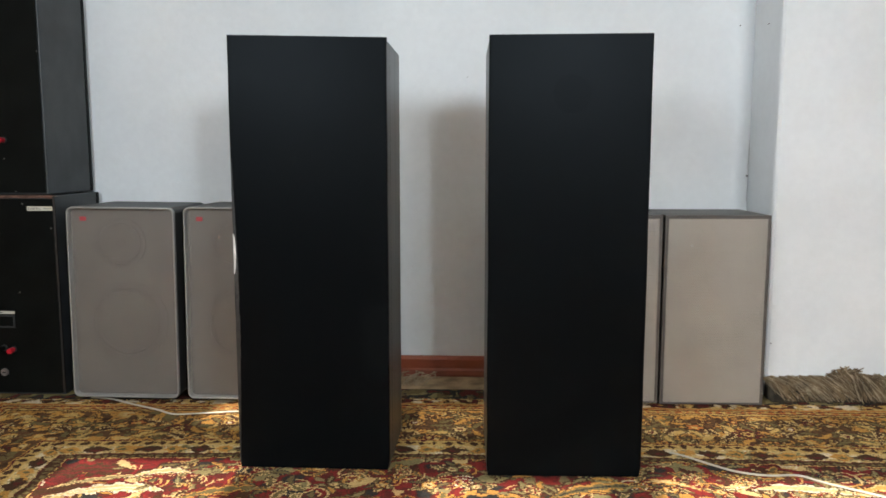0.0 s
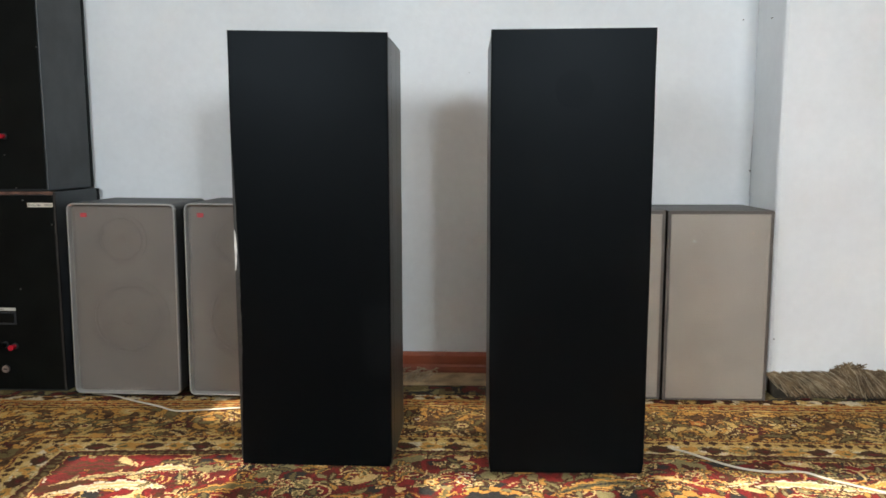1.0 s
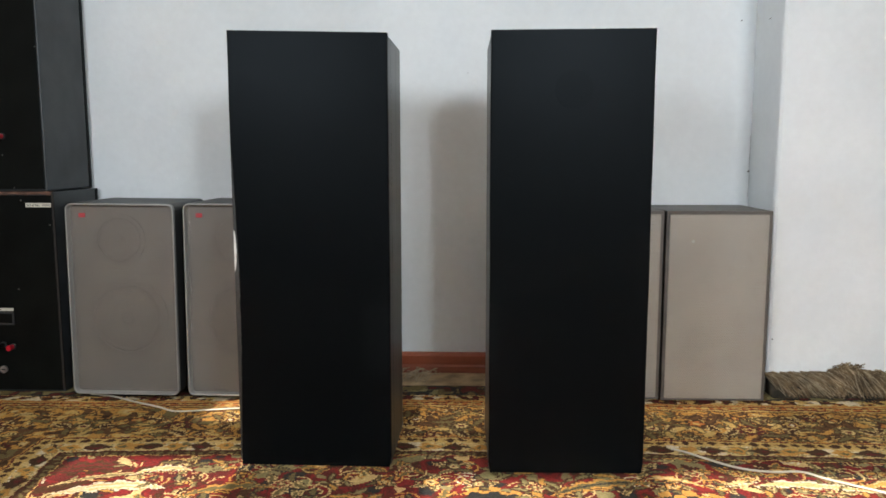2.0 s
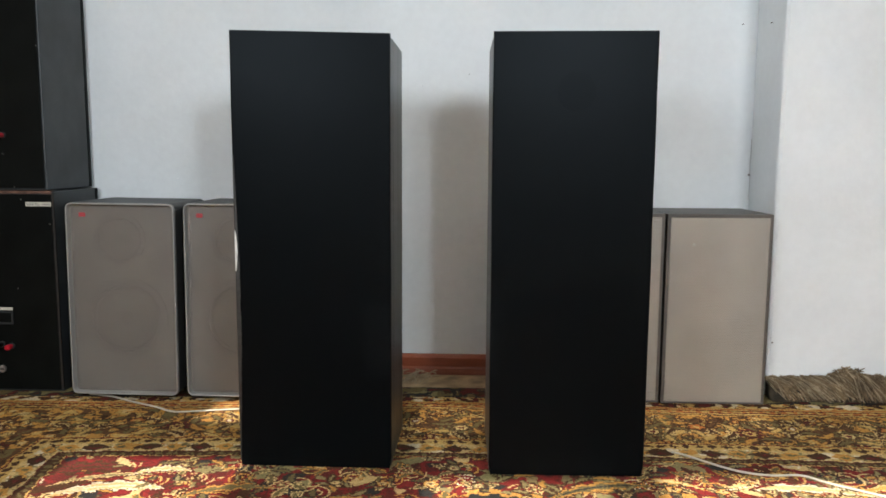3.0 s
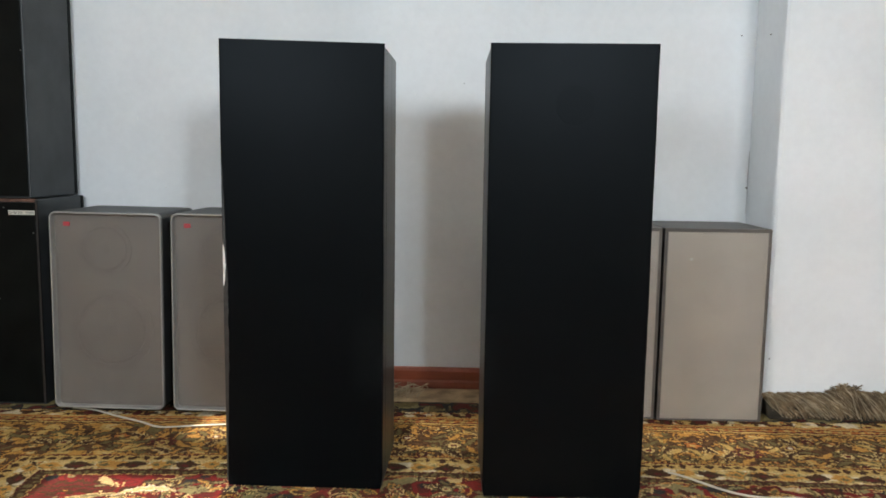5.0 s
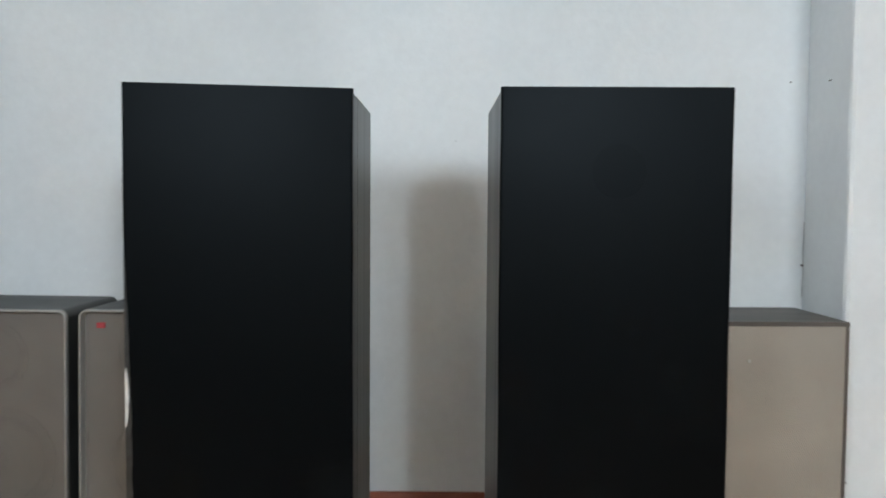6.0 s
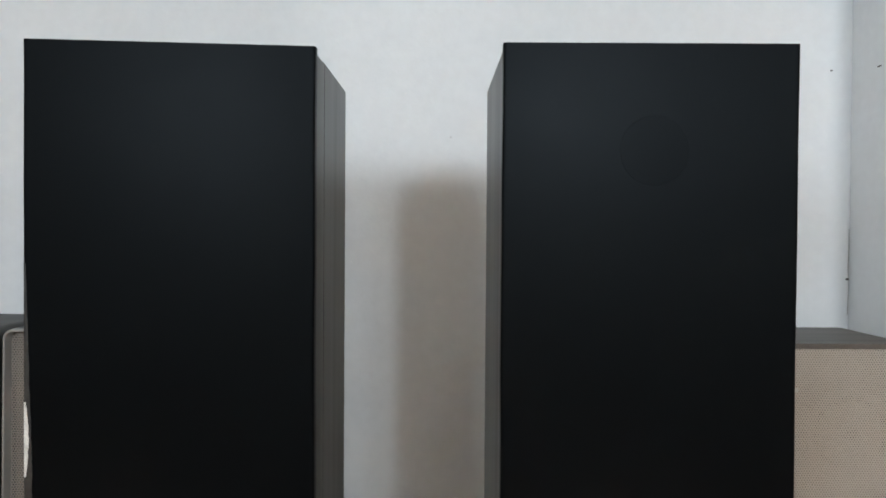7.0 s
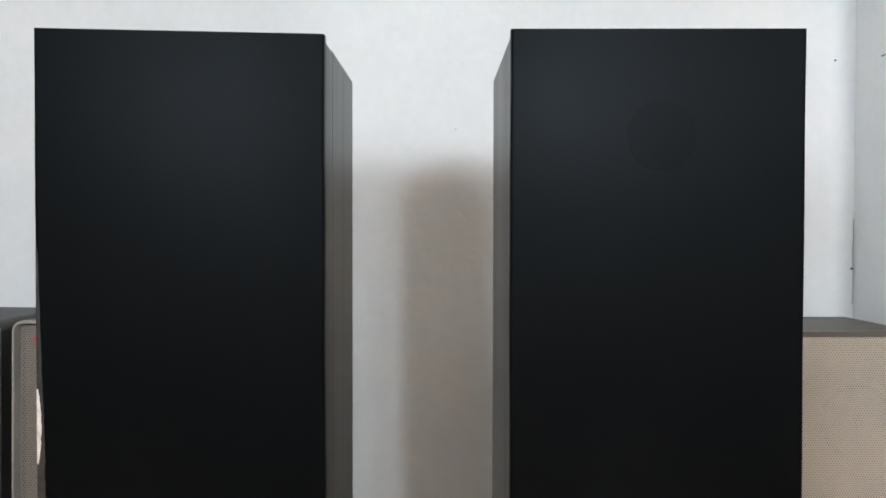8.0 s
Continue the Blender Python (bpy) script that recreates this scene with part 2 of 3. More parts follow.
def tube_mesh(bm, pts, r, n=6):
    """A tube through the points."""
    pts = [Vector(p) for p in pts]
    loops = []
    for i, p in enumerate(pts):
        d = (pts[min(i + 1, len(pts) - 1)] - pts[max(i - 1, 0)]).normalized()
        side = d.cross(Vector((0, 0, 1)))
        side = side.normalized() if side.length > 1e-4 else Vector((1, 0, 0))
        up = side.cross(d)
        loops.append([bm.verts.new(p + r * (math.cos(2 * math.pi * k / n) * side + math.sin(2 * math.pi * k / n) * up)) for k in range(n)])
    for a, b in zip(loops, loops[1:]):
        for k in range(n):
            bm.faces.new((a[k], a[(k + 1) % n], b[(k + 1) % n], b[k]))
    bm.faces.new(loops[0])
    bm.faces.new(loops[-1])
    return bm


def smooth_line(pts, n=10):
    """Catmull-Rom points through pts."""
    p = [Vector(q) for q in pts]
    p = [2 * p[0] - p[1]] + p + [2 * p[-1] - p[-2]]
    out = []
    for i in range(1, len(p) - 2):
        for k in range(n):
            t = k / n
            out.append(0.5 * (2 * p[i] + (p[i + 1] - p[i - 1]) * t + (2 * p[i - 1] - 5 * p[i] + 4 * p[i + 1] - p[i + 2]) * t * t
                              + (3 * p[i] - p[i - 1] - 3 * p[i + 1] + p[i + 2]) * t ** 3))
    return out + [p[-2]]


# ---- the room ----
FLOOR_Z = -0.008
WALL_Y, PIER_Y = 2.481, 2.28
X0, X1, TOP = -1.9, 2.3, 2.6


def structure(name, bm, mat, label):
    return tagged(part(name, bm, mat), label, name.split("_")[0], kind="structure")


structure("floor", box(X0 - 0.1, X1 + 0.1, WIN_Y - WALL_T, 2.7, -0.15, FLOOR_Z), FLOORPAINT, "brown painted board floor under the carpet")


def plaster_sheet(x0, x1, y, z0, z1, step, amp):
    """A wall with thickness whose near face is slightly uneven, hand-trowelled plaster."""
    bm = bmesh.new()
    nx, nz = int((x1 - x0) / step) + 1, int((z1 - z0) / step) + 1
    grid = [[bm.verts.new((x0 + (x1 - x0) * i / nx,
                           y + (amp * noise.noise((x0 + (x1 - x0) * i / nx * 2.1, 4.2, (z0 + (z1 - z0) * k / nz) * 2.1)) if 0 < i < nx and 0 < k < nz else 0),
                           z0 + (z1 - z0) * k / nz)) for i in range(nx + 1)] for k in range(nz + 1)]
    for k in range(nz):
        for i in range(nx):
            bm.faces.new((grid[k][i], grid[k][i + 1], grid[k + 1][i + 1], grid[k + 1][i]))
    rim = [grid[0][i] for i in range(nx + 1)] + [grid[k][nx] for k in range(1, nz + 1)] + [grid[nz][i] for i in range(nx - 1, -1, -1)] + [grid[k][0] for k in range(nz - 1, 0, -1)]
    back = [bm.verts.new((v.co.x, y + 0.15, v.co.z)) for v in rim]
    for a in range(len(rim)):
        b = (a + 1) % len(rim)
        bm.faces.new((rim[a], rim[b], back[b], back[a]))
    bm.faces.new(back)
    return bm


wall_back = tagged(part("wall_north", plaster_sheet(X0, 1.021, WALL_Y, FLOOR_Z, TOP, 0.06, 0.003), PLASTER, smooth=True),
                   "white plastered wall with uneven brushed paint", "wall", kind="structure")
# the pier that stands out from the wall, its flank slightly splayed, its corner worn round
bm = bmesh.new()
prof = [(1.021, 2.63), (1.021, WALL_Y + 0.001), (1.031, PIER_Y + 0.012), (1.034, PIER_Y + 0.004), (1.042, PIER_Y), (X1, PIER_Y), (X1, 2.63)]
nz = 44
cols = [[bm.verts.new((x + (0.0022 * noise.noise((k * 0.31, i, 2.0)) if 1 < i < 5 else 0), y, FLOOR_Z + (TOP - FLOOR_Z) * k / nz)) for k in range(nz + 1)] for i, (x, y) in enumerate(prof)]
for i in range(len(prof)):
    a, b = cols[i], cols[(i + 1) % len(prof)]
    for k in range(nz):
        bm.faces.new((a[k], b[k], b[k + 1], a[k + 1]))
bm.faces.new([c[0] for c in cols])
bm.faces.new([c[-1] for c in cols])
structure("wall_pier", bm, PLASTER, "white plastered pier standing out from the wall")
structure("wall_west", box(X0 - 0.15, X0, WIN_Y, 2.63, FLOOR_Z, TOP), ROOMWALL, "unseen side wall, beige to dim and warm bounced light")
structure("wall_east", box(X1, X1 + 0.15, WIN_Y, 2.63, FLOOR_Z, TOP), ROOMWALL, "unseen side wall, beige to dim and warm bounced light")
structure("ceiling", box(X0 - 0.15, X1 + 0.15, WIN_Y - WALL_T, 2.65, TOP, TOP + 0.1), CEILING, "plain white ceiling")
bm = bmesh.new()
holes = WINDOWS + SUN_GAPS
cut_x = sorted({X0 - 0.15, X1 + 0.15, *(v for w in holes for v in w[:2])})
cut_z = sorted({FLOOR_Z, TOP, *(v for w in holes for v in w[2:])})
for xa, xb in zip(cut_x, cut_x[1:]):
    for za, zb in zip(cut_z, cut_z[1:]):
        xm, zm = (xa + xb) / 2, (za + zb) / 2
        if not any(w[0] < xm < w[1] and w[2] < zm < w[3] for w in holes):
            add_box(bm, xa, xb, WIN_Y - WALL_T, WIN_Y, za, zb)
structure("wall_south", bm, ROOMWALL, "unseen wall with windows, beige to dim and warm bounced light")
for k, (x0, x1, z0, z1) in enumerate(WINDOWS + SUN_GAPS):
    win = tagged(new("window_%d" % (k + 1)), "unseen white window placed to shape the incoming light", "window", kind="structure")
    bm = bmesh.new()
    for a in ((x0, x0 + 0.012, z0, z1), (x1 - 0.012, x1, z0, z1), (x0 + 0.012, x1 - 0.012, z0, z0 + 0.012), (x0 + 0.012, x1 - 0.012, z1 - 0.012, z1)):
        add_box(bm, a[0], a[1], WIN_Y - 0.08, WIN_Y - 0.05, a[2], a[3])
    part("window_frame", bm, WHITEPAINT, win)
    pane = part("pane", box(x0 + 0.012, x1 - 0.012, WIN_Y - 0.067, WIN_Y - 0.063, z0 + 0.012, z1 - 0.012), glass, win)
    pane.visible_shadow = False
    # added slats, out of view, halve the sun through the high gaps
    if z0 > 2.2 and x0 > -0.9:
        for i in range(int((z1 - z0) / 0.035)):
            part("dimming_slat", box(x0 + 0.012, x1 - 0.012, WIN_Y - 0.046, WIN_Y - 0.040, z0 + 0.012 + i * 0.035, z0 + 0.031 + i * 0.035), WHITEPAINT, win)

# skirting board with a rounded top, against the wall
bm = bmesh.new()
sk = [(0, 0), (0, 0.064), (-0.006, 0.072), (-0.013, 0.070), (-0.018, 0.060), (-0.019, 0.030), (-0.026, 0.024), (-0.028, 0.010), (-0.028, 0.0)]
ends = [[bm.verts.new((x, WALL_Y - 0.002 + y, FLOOR_Z + z)) for y, z in sk] for x in (X0, 1.018)]
for i in range(len(sk)):
    j = (i + 1) % len(sk)
    bm.faces.new((ends[0][i], ends[0][j], ends[1][j], ends[1][i]))
for e in ends:
    bm.faces.new(e)
structure("baseboard", bm, SKIRT, "glossy red-brown painted wooden baseboard")

# small marks in the plaster
for x, y, z, r in ((0.973, WALL_Y, 1.167, 0.0020), (1.0265, 2.375, 1.155, 0.0016), (1.016, WALL_Y - 0.003, 0.683, 0.0028), (0.091, WALL_Y, 1.007, 0.0012), (1.045, PIER_Y, 0.166, 0.002)):
    tagged(part("nail_hole", disc(x, y - 0.0035, z, r, 0.012, 8), NAIL), "small dark nail hole in the white plaster", "nail hole", "marks in the plaster")


for x, z in ((-0.067, 0.971), (0.035, 0.931), (-0.096, 0.372), (-0.145, 0.520), (0.107, 0.788), (-0.139, 0.715), (-0.049, 0.602), (-0.014, 1.107), (0.240, 1.292), (-0.985, 0.881), (-0.898, 0.658)):
    tagged(part("paint_speck", disc(x, WALL_Y - 0.0045, z, 0.0013, 0.010, 8), SPECK), "tiny glossy white paint speck on the plaster", "paint speck", "specks on the plaster")

# hairline crack down the inner corner
bm = bmesh.new()
zs = [0.60 + 0.20 * k / 30 for k in range(31)]
mid = [(1.0185 + 0.0020 * noise.noise((z * 17, 0.4, 0)), 0.0003 + 0.0003 * noise.noise((z * 31, 5.0, 0))) for z in zs]
left = [bm.verts.new((x - w, WALL_Y - 0.0045, z)) for (x, w), z in zip(mid, zs)]
right = [bm.verts.new((x + w, WALL_Y - 0.0045, z)) for (x, w), z in zip(mid, zs)]
deep = [bm.verts.new((x, WALL_Y + 0.004, z)) for (x, w), z in zip(mid, zs)]
for k in range(30):
    for a, b in ((left, right), (right, deep), (deep, left)):
        bm.faces.new((a[k], b[k], b[k + 1], a[k + 1]))
tagged(part("plaster_crack", bm, CRACK), "thin dark hairline crack in the plastered corner", "crack")


# ---- tower loudspeakers ----
# chipped: split cabinet, and an outer edge with painted sheen and glint
def tower(m, label, w=0.356, d=0.285, h=1.013, chipped=False, slope=0.0, tweeter=False):
    t = thing("tower_loudspeaker", m, label, "loudspeaker", "pair of black tower loudspeakers")
    # local origin: middle of the front edge on the ground, y to the back
    def cut(bm):
        # the top of the cabinet is not quite level
        for v in bm.verts:
            v.co.z += slope * v.co.x / w * v.co.z / h
        return bm

    if chipped:
        seam = 0.080
        part("cabinet", cut(loft(w, h, 0.004, [(0.003, d), (0, d - 0.003), (0, seam + 0.0006), (0.0006, seam), (0.0012, seam - 0.0006)], h / 2, True, True)), TOWERSIDE, t, "satin black veneered cabinet")
        part("front_section", cut(loft(w - 0.0006, h - 0.0016, 0.004, [(0.0012, seam - 0.0006), (0.0003, seam - 0.0005), (0, seam - 0.0010), (0, 0.016), (0.0015, 0.0145)], h / 2 - 0.0005, True, True)), TOWERSIDE, t, "satin black front section of the cabinet")
    else:
        part("cabinet", cut(loft(w, h, 0.004, [(0.003, d), (0, d - 0.003), (0, 0.016), (0.0015, 0.0145)], h / 2, True, True)), TOWERSIDE, t, "satin black veneered cabinet")
    r = 0.0028
    bm = bmesh.new()
    arc = [(r + 0.0015) * math.sin(i * math.pi / 16) for i in range(9)]
    half = [(w / 2 - r + dx, 0.0030 - 0.0030 * math.cos(i * math.pi / 16)) for i, dx in enumerate(arc)]
    outline = [(-x, y) for x, y in reversed(half)] + half
    outline = [(outline[0][0], 0.0142)] + outline + [(outline[-1][0], 0.0142)]
    n = 44
    rows = []
    for k in range(n + 1):
        z = 0.0015 + (h - 0.0005) * k / n
        row = []
        for x, y in outline:
            side = 1 if x > 0 else -1
            draw = (0.0012 * noise.noise((side * 3.0, z * 5, 0.7)) + (0.004 if k == 0 else 0.0)) if abs(x) > w / 2 - r * 0.7 else 0.0
            row.append(bm.verts.new((x - side * draw, y, z)))
        rows.append(row)
    for a, b in zip(rows, rows[1:]):
        for i in range(len(outline)):
            j = (i + 1) % len(outline)
            bm.faces.new((a[i], a[j], b[j], b[i]))
    bm.faces.new(rows[0])
    bm.faces.new(rows[-1])
    part("front_panel", cut(bm), TOWERFRONT, t, "matt black front panel with rounded edges")
    if tweeter:
        part("tweeter_opening", turned(0.004, 0.882, [(0.0425, 0.0002), (0.0421, -0.0003), (0.012, -0.0003)], 36), DARKCLOTH, t, "darker round patch over the tweeter")
    if chipped:
        # outer front edge rubbed over its lower half; grey sheen and pale glint painted
        def rubbed(name, mat, label, z0, z1, steps, reach, out):
            bm = bmesh.new()
            rows = []
            for k in range(steps + 1):
                z = z0 + (z1 - z0) * k / steps
                wide = reach(z, k)
                rows.append([bm.verts.new((-w / 2 + x, y - out, z)) for x, y in ((-0.0017, 0.0040), (-0.0010, 0.0008), (0.0012, 0.0), (max(wide, 0.0014), 0.0), (max(wide, 0.0014) + 0.0004, out))])
            for a, b in zip(rows, rows[1:]):
                for i in range(4):
                    bm.faces.new((a[i], a[i + 1], b[i + 1], b[i]))
            part(name, bm, mat, t, label)

        rubbed("rubbed_sheen_edge", WORN_SHEEN, "rubbed front edge with a painted grey sheen", 0.012, 0.74, 150,
               lambda z, k: 0.0014 + 0.0075 * min(1.0, (0.74 - z) / 0.26) * min(1.0, (z - 0.012) / 0.30) * (1 + 0.22 * noise.noise((z * 40, 0.2, 0)) + 0.15 * noise.noise((z * 160, 3.0, 0))), 0.0003)
        rubbed("glint_edge", EDGE_GLINT, "painted pale glint on the worn front edge", 0.472, 0.566, 60,
               lambda z, k: 0.0008 + 0.0042 * max(0.0, math.sin(math.pi * (z - 0.472) / 0.094)) ** 0.7 * (1 + 0.45 * noise.noise((z * 130, 1.0, 0))), 0.0006)
    return t


tower_a = tower(pose(-0.2625, 1.6435, 0, 0, 0, -0.4), "tall black loudspeaker cabinet standing on the patterned carpet", w=0.360, chipped=True, slope=-0.008)
tower_b = tower(pose(0.3295, 1.6235, 0, 0, 0, 1.0), "tall black loudspeaker cabinet beside its twin on the carpet", w=0.357, d=0.30, h=1.0105, slope=0.002, tweeter=True)


# ---- grey loudspeakers with silver frames ----
def driver(parent, x, z, r, y, ring=None):
    c = part("chassis_ring", turned(x, z, [(r * 1.18, y), (r * 1.18, y - 0.008), (r * 1.02, y - 0.008), (r, y - 0.003)]), ring or CHASSIS, parent)
    part("cone", turned(x, z, [(r, y - 0.003), (r * 0.93, y - 0.007), (r * 0.86, y - 0.002), (r * 0.36, y + 0.010), (r * 0.30, y + 0.002), (r * 0.15, y - 0.006)]), CONE, c)


def framed_box(m, label, w=0.327, d=0.285, h=0.584):
    t = thing("bookshelf_loudspeaker", m, label, "loudspeaker", "grey loudspeakers with silver frames")
    zc = h / 2 + 0.0125
    for x, y in ((-0.12, 0.05), (0.12, 0.05), (-0.12, 0.16), (0.12, 0.16)):
        bm = bmesh.new()
        bmesh.ops.create_cone(bm, cap_ends=True, segments=14, radius1=0.009, radius2=0.011, depth=0.016, matrix=Matrix.Translation((x, y, 0.007)))
        part("foot", bm, INK, t, "black rubber foot")
    part("cabinet", loft(w, h, 0.020, [(0.004, d), (0, d - 0.004), (0, 0.012), (0.004, 0.010)], zc, True, False), CHARCOAL, t, "charcoal vinyl cabinet with rounded edges")
    part("baffle", box(-w / 2 + 0.012, w / 2 - 0.012, 0.030, 0.040, zc - h / 2 + 0.012, zc + h / 2 - 0.012), BAFFLE, t)
    part("frame", loft(w, h, 0.020, [(0.0005, 0.014), (0, 0.010), (0.0006, 0.002), (0.002, 0), (0.0048, 0), (0.0060, 0.002), (0.0072, 0.020), (0.0085, 0.0225)], zc), SILVER, t, "silver plastic frame", smooth=True)
    g = part("grille", loft(w - 0.014, h - 0.014, 0.014, [(0, 0.0200), (0.0001, 0.0198)], zc, False, True), GRILLE, t, "grey perforated metal grille")
    driver(t, 0.004, zc - 0.058, 0.105, 0.030)
    driver(t, -0.012, zc + 0.182, 0.066, 0.030)
    badge = part("badge", box(-w / 2 + 0.034, -w / 2 + 0.053, 0.0170, 0.0198, zc + h / 2 - 0.043, zc + h / 2 - 0.031, bevel=0.0008), RED, t, "small red badge")
    for i in range(3):
        bx = -w / 2 + 0.0362 + i * 0.0056
        part("mark", box(bx, bx + 0.0036, 0.0164, 0.0169, zc + h / 2 - 0.0405, zc + h / 2 - 0.0335), REDPALE, badge)
    return t


grey_a = framed_box(pose(-0.944, 2.120, 0, 0, 0.6, 0.8), "grey grille loudspeaker in a silver frame beside the black stack")
grey_b = framed_box(pose(-0.588, 2.117, 0, 0, 0.6, 0.5), "grey grille loudspeaker in a silver frame partly behind a tower")


# ---- beige loudspeakers with full-width grilles ----
def plain_box(m, label, w=0.309, d=0.272, h=0.574):
    t = thing("bookshelf_loudspeaker", m, label, "loudspeaker", "beige loudspeakers in taupe cabinets")
    th = 0.011
    for name, a in (("top_panel", (-w / 2, w / 2, 0.0, d, h - th, h)), ("bottom_panel", (-w / 2, w / 2, 0.0, d, 0, th * 0.6)),
                    ("side_panel", (-w / 2, -w / 2 + th, 0.0005, d, th * 0.6, h - th)), ("side_panel", (w / 2 - th, w / 2, 0.0005, d, th * 0.6, h - th)),
                    ("back_panel", (-w / 2 + th, w / 2 - th, d - 0.012, d - 0.002, th * 0.6, h - th))):
        part(name, box(*a, bevel=0.0012), TAUPE, t, "taupe veneered board" if name == "top_panel" else "")
    part("baffle", box(-w / 2 + th, w / 2 - th, 0.022, 0.034, th, h - th), BAFFLE, t)
    part("grille", loft(w - 2 * th + 0.003, h - 1.6 * th + 0.001, 0.003, [(0, 0.008), (0, 0.0005), (0.0012, -0.0012), (0.0030, -0.0012)], h / 2 - 0.002, False, True), GRILLE_LIGHT, t, "beige perforated metal grille")
    driver(t, 0.043, 0.395, 0.074, 0.022, PALERING)
    part("badge", disc(-0.075, -0.004, h - 0.090, 0.004, 0.003, 12), STEEL, t, "tiny round metal stud")
    return t


beige_a = plain_box(pose(0.8345, 2.173, 0, 0, 0, 0.8), "beige grille loudspeaker in a taupe cabinet beside the pier")
beige_b = plain_box(pose(0.5205, 2.177, 0, 0, 0, 0.3), "beige grille loudspeaker in a taupe cabinet behind a black tower")


# ---- stacked black cabinets, their backs turned to the room ----
def text_mesh(name, body, size, m, mat, parent):
    cu = bpy.data.curves.new(name, "FONT")
    cu.body, cu.size, cu.extrude = body, size, 0.0002
    tmp = new(name, cu)
    me = bpy.data.meshes.new_from_object(tmp.evaluated_get(bpy.context.evaluated_depsgraph_get()))
    bpy.data.objects.remove(tmp)
    me.materials.clear()
    me.materials.append(mat)
    ob = new(name, me)
    ob.parent, ob.matrix_basis = parent, m
    return ob


def post(parent, x, z, mat, label):
    p = part("binding_post", disc(x, -0.026, z, 0.0075, 0.022, 14, 0.0085), mat, parent, label, smooth=False)
    part("collar", disc(x, -0.005, z, 0.0100, 0.006, 14), INK, p)
    part("tip", disc(x, -0.029, z, 0.0040, 0.004, 12), mat, p)


def stack_box(m, label, h, lower, w=0.40, d=0.262):
    # local origin: bottom corner of the back panel on the side seen, x running away to -w
    t = thing("black_loudspeaker", m, label, "loudspeaker", "stack of black loudspeakers")
    bm = bmesh.new()
    add_box(bm, -w, 0, 0.004, d, 0, h, 0.003)
    part("cabinet", bm, BLACKSIDE, t, "satin grey-black painted cabinet")
    part("front_baffle", box(-w - 0.001, 0.0015, d, d + 0.016, 0.0005, h - 0.0005, bevel=0.002), BLACKBOX, t, "black front baffle")
    part("back_panel", box(-w + 0.006, -0.006, 0, 0.006, 0.006, h - 0.010, bevel=0.001), BLACKBOX, t, "matt black back panel")
    if lower:
        bm = bmesh.new()
        for i in range(26):
            xa = -w + 0.004 + i * 0.015
            top = h + 0.0012 + 0.001 * noise.noise((i * 0.7, 0, 0))
            add_box(bm, xa, xa + 0.015, -0.0005 - 0.001 * random.random(), 0.010 + 0.006 * random.random(), h - 0.006 - 0.003 * random.random(), top)
        part("worn_edge", bm, RAWEDGE, t, "chipped brown chipboard edge")
        bm = bmesh.new()
        for i in range(30):
            za = 0.01 + i * 0.0205
            add_box(bm, -0.0045 - 0.0012 * random.random(), 0.0006, -0.0004 - 0.0006 * random.random(), 0.006, za, za + 0.0205)
        part("worn_edge", bm, RUBBED, t, "rubbed dark brown vertical edge")
        lab = part("serial_label", box(-0.086, -0.007, -0.0012, 0.001, h - 0.046, h - 0.033), LABEL, t, "cream printed label")
        text_mesh("lettering", "Serial No.", 0.0105, pose(-0.083, -0.0016, h - 0.0430, 90), INK, lab)
        part("printed_bar", box(-0.034, -0.010, -0.0018, -0.0010, h - 0.0415, h - 0.0375), material("grey_ink", (0.35, 0.34, 0.30), 0.7), lab)
        strip = part("terminal_plate", box(-0.27, -0.147, -0.0012, 0.001, 0.258, 0.267), LABEL, t, "cream printed strip")
        part("printed_bar", box(-0.26, -0.185, -0.0018, -0.0010, 0.2610, 0.2640), INK, strip)
        bm = bmesh.new()
        for a in ((-0.27, -0.147, 0.214, 0.219), (-0.27, -0.147, 0.250, 0.254), (-0.152, -0.147, 0.219, 0.250), (-0.27, -0.265, 0.219, 0.250)):
            add_box(bm, a[0], a[1], -0.003, 0.001, a[2], a[3])
        part("terminal_surround", bm, BLACKSIDE, t)
        post(t, -0.157, 0.145, RED, "red plastic binding post")
        post(t, -0.187, 0.150, BLACKBOX, "black plastic binding post")
        s = part("socket", disc(-0.190, -0.006, 0.072, 0.0115, 0.007, 20), STEEL, t, "round metal socket")
        part("socket_slot", box(-0.196, -0.184, -0.0068, -0.0050, 0.070, 0.074), INK, s)
        for x, z in ((-0.014, h - 0.100), (-0.126, 0.327), (-0.10, h - 0.025)):
            part("screw", disc(x, -0.0015, z, 0.0026, 0.003, 10), SCREW, t)
    else:
        post(t, -0.127, 0.166, RED, "red plastic binding post")
        post(t, -0.157, 0.166, BLACKBOX, "black plastic binding post")
        for x, z in ((-0.008, 0.43), (-0.13, 0.11), (-0.10, 0.010)):
            part("screw", disc(x, -0.0015, z, 0.0022, 0.003, 10), SCREW, t)
    return t


stack_low = stack_box(pose(-1.168, 2.180, 0, 0, 0, 0.0), "black loudspeaker with its back panel and terminals turned out", 0.627, True)
stack_high = stack_box(pose(-1.189, 2.186, 0.6295, 0, 0, 0.0), "black loudspeaker stacked upon another one, back turned out", 0.648, False)

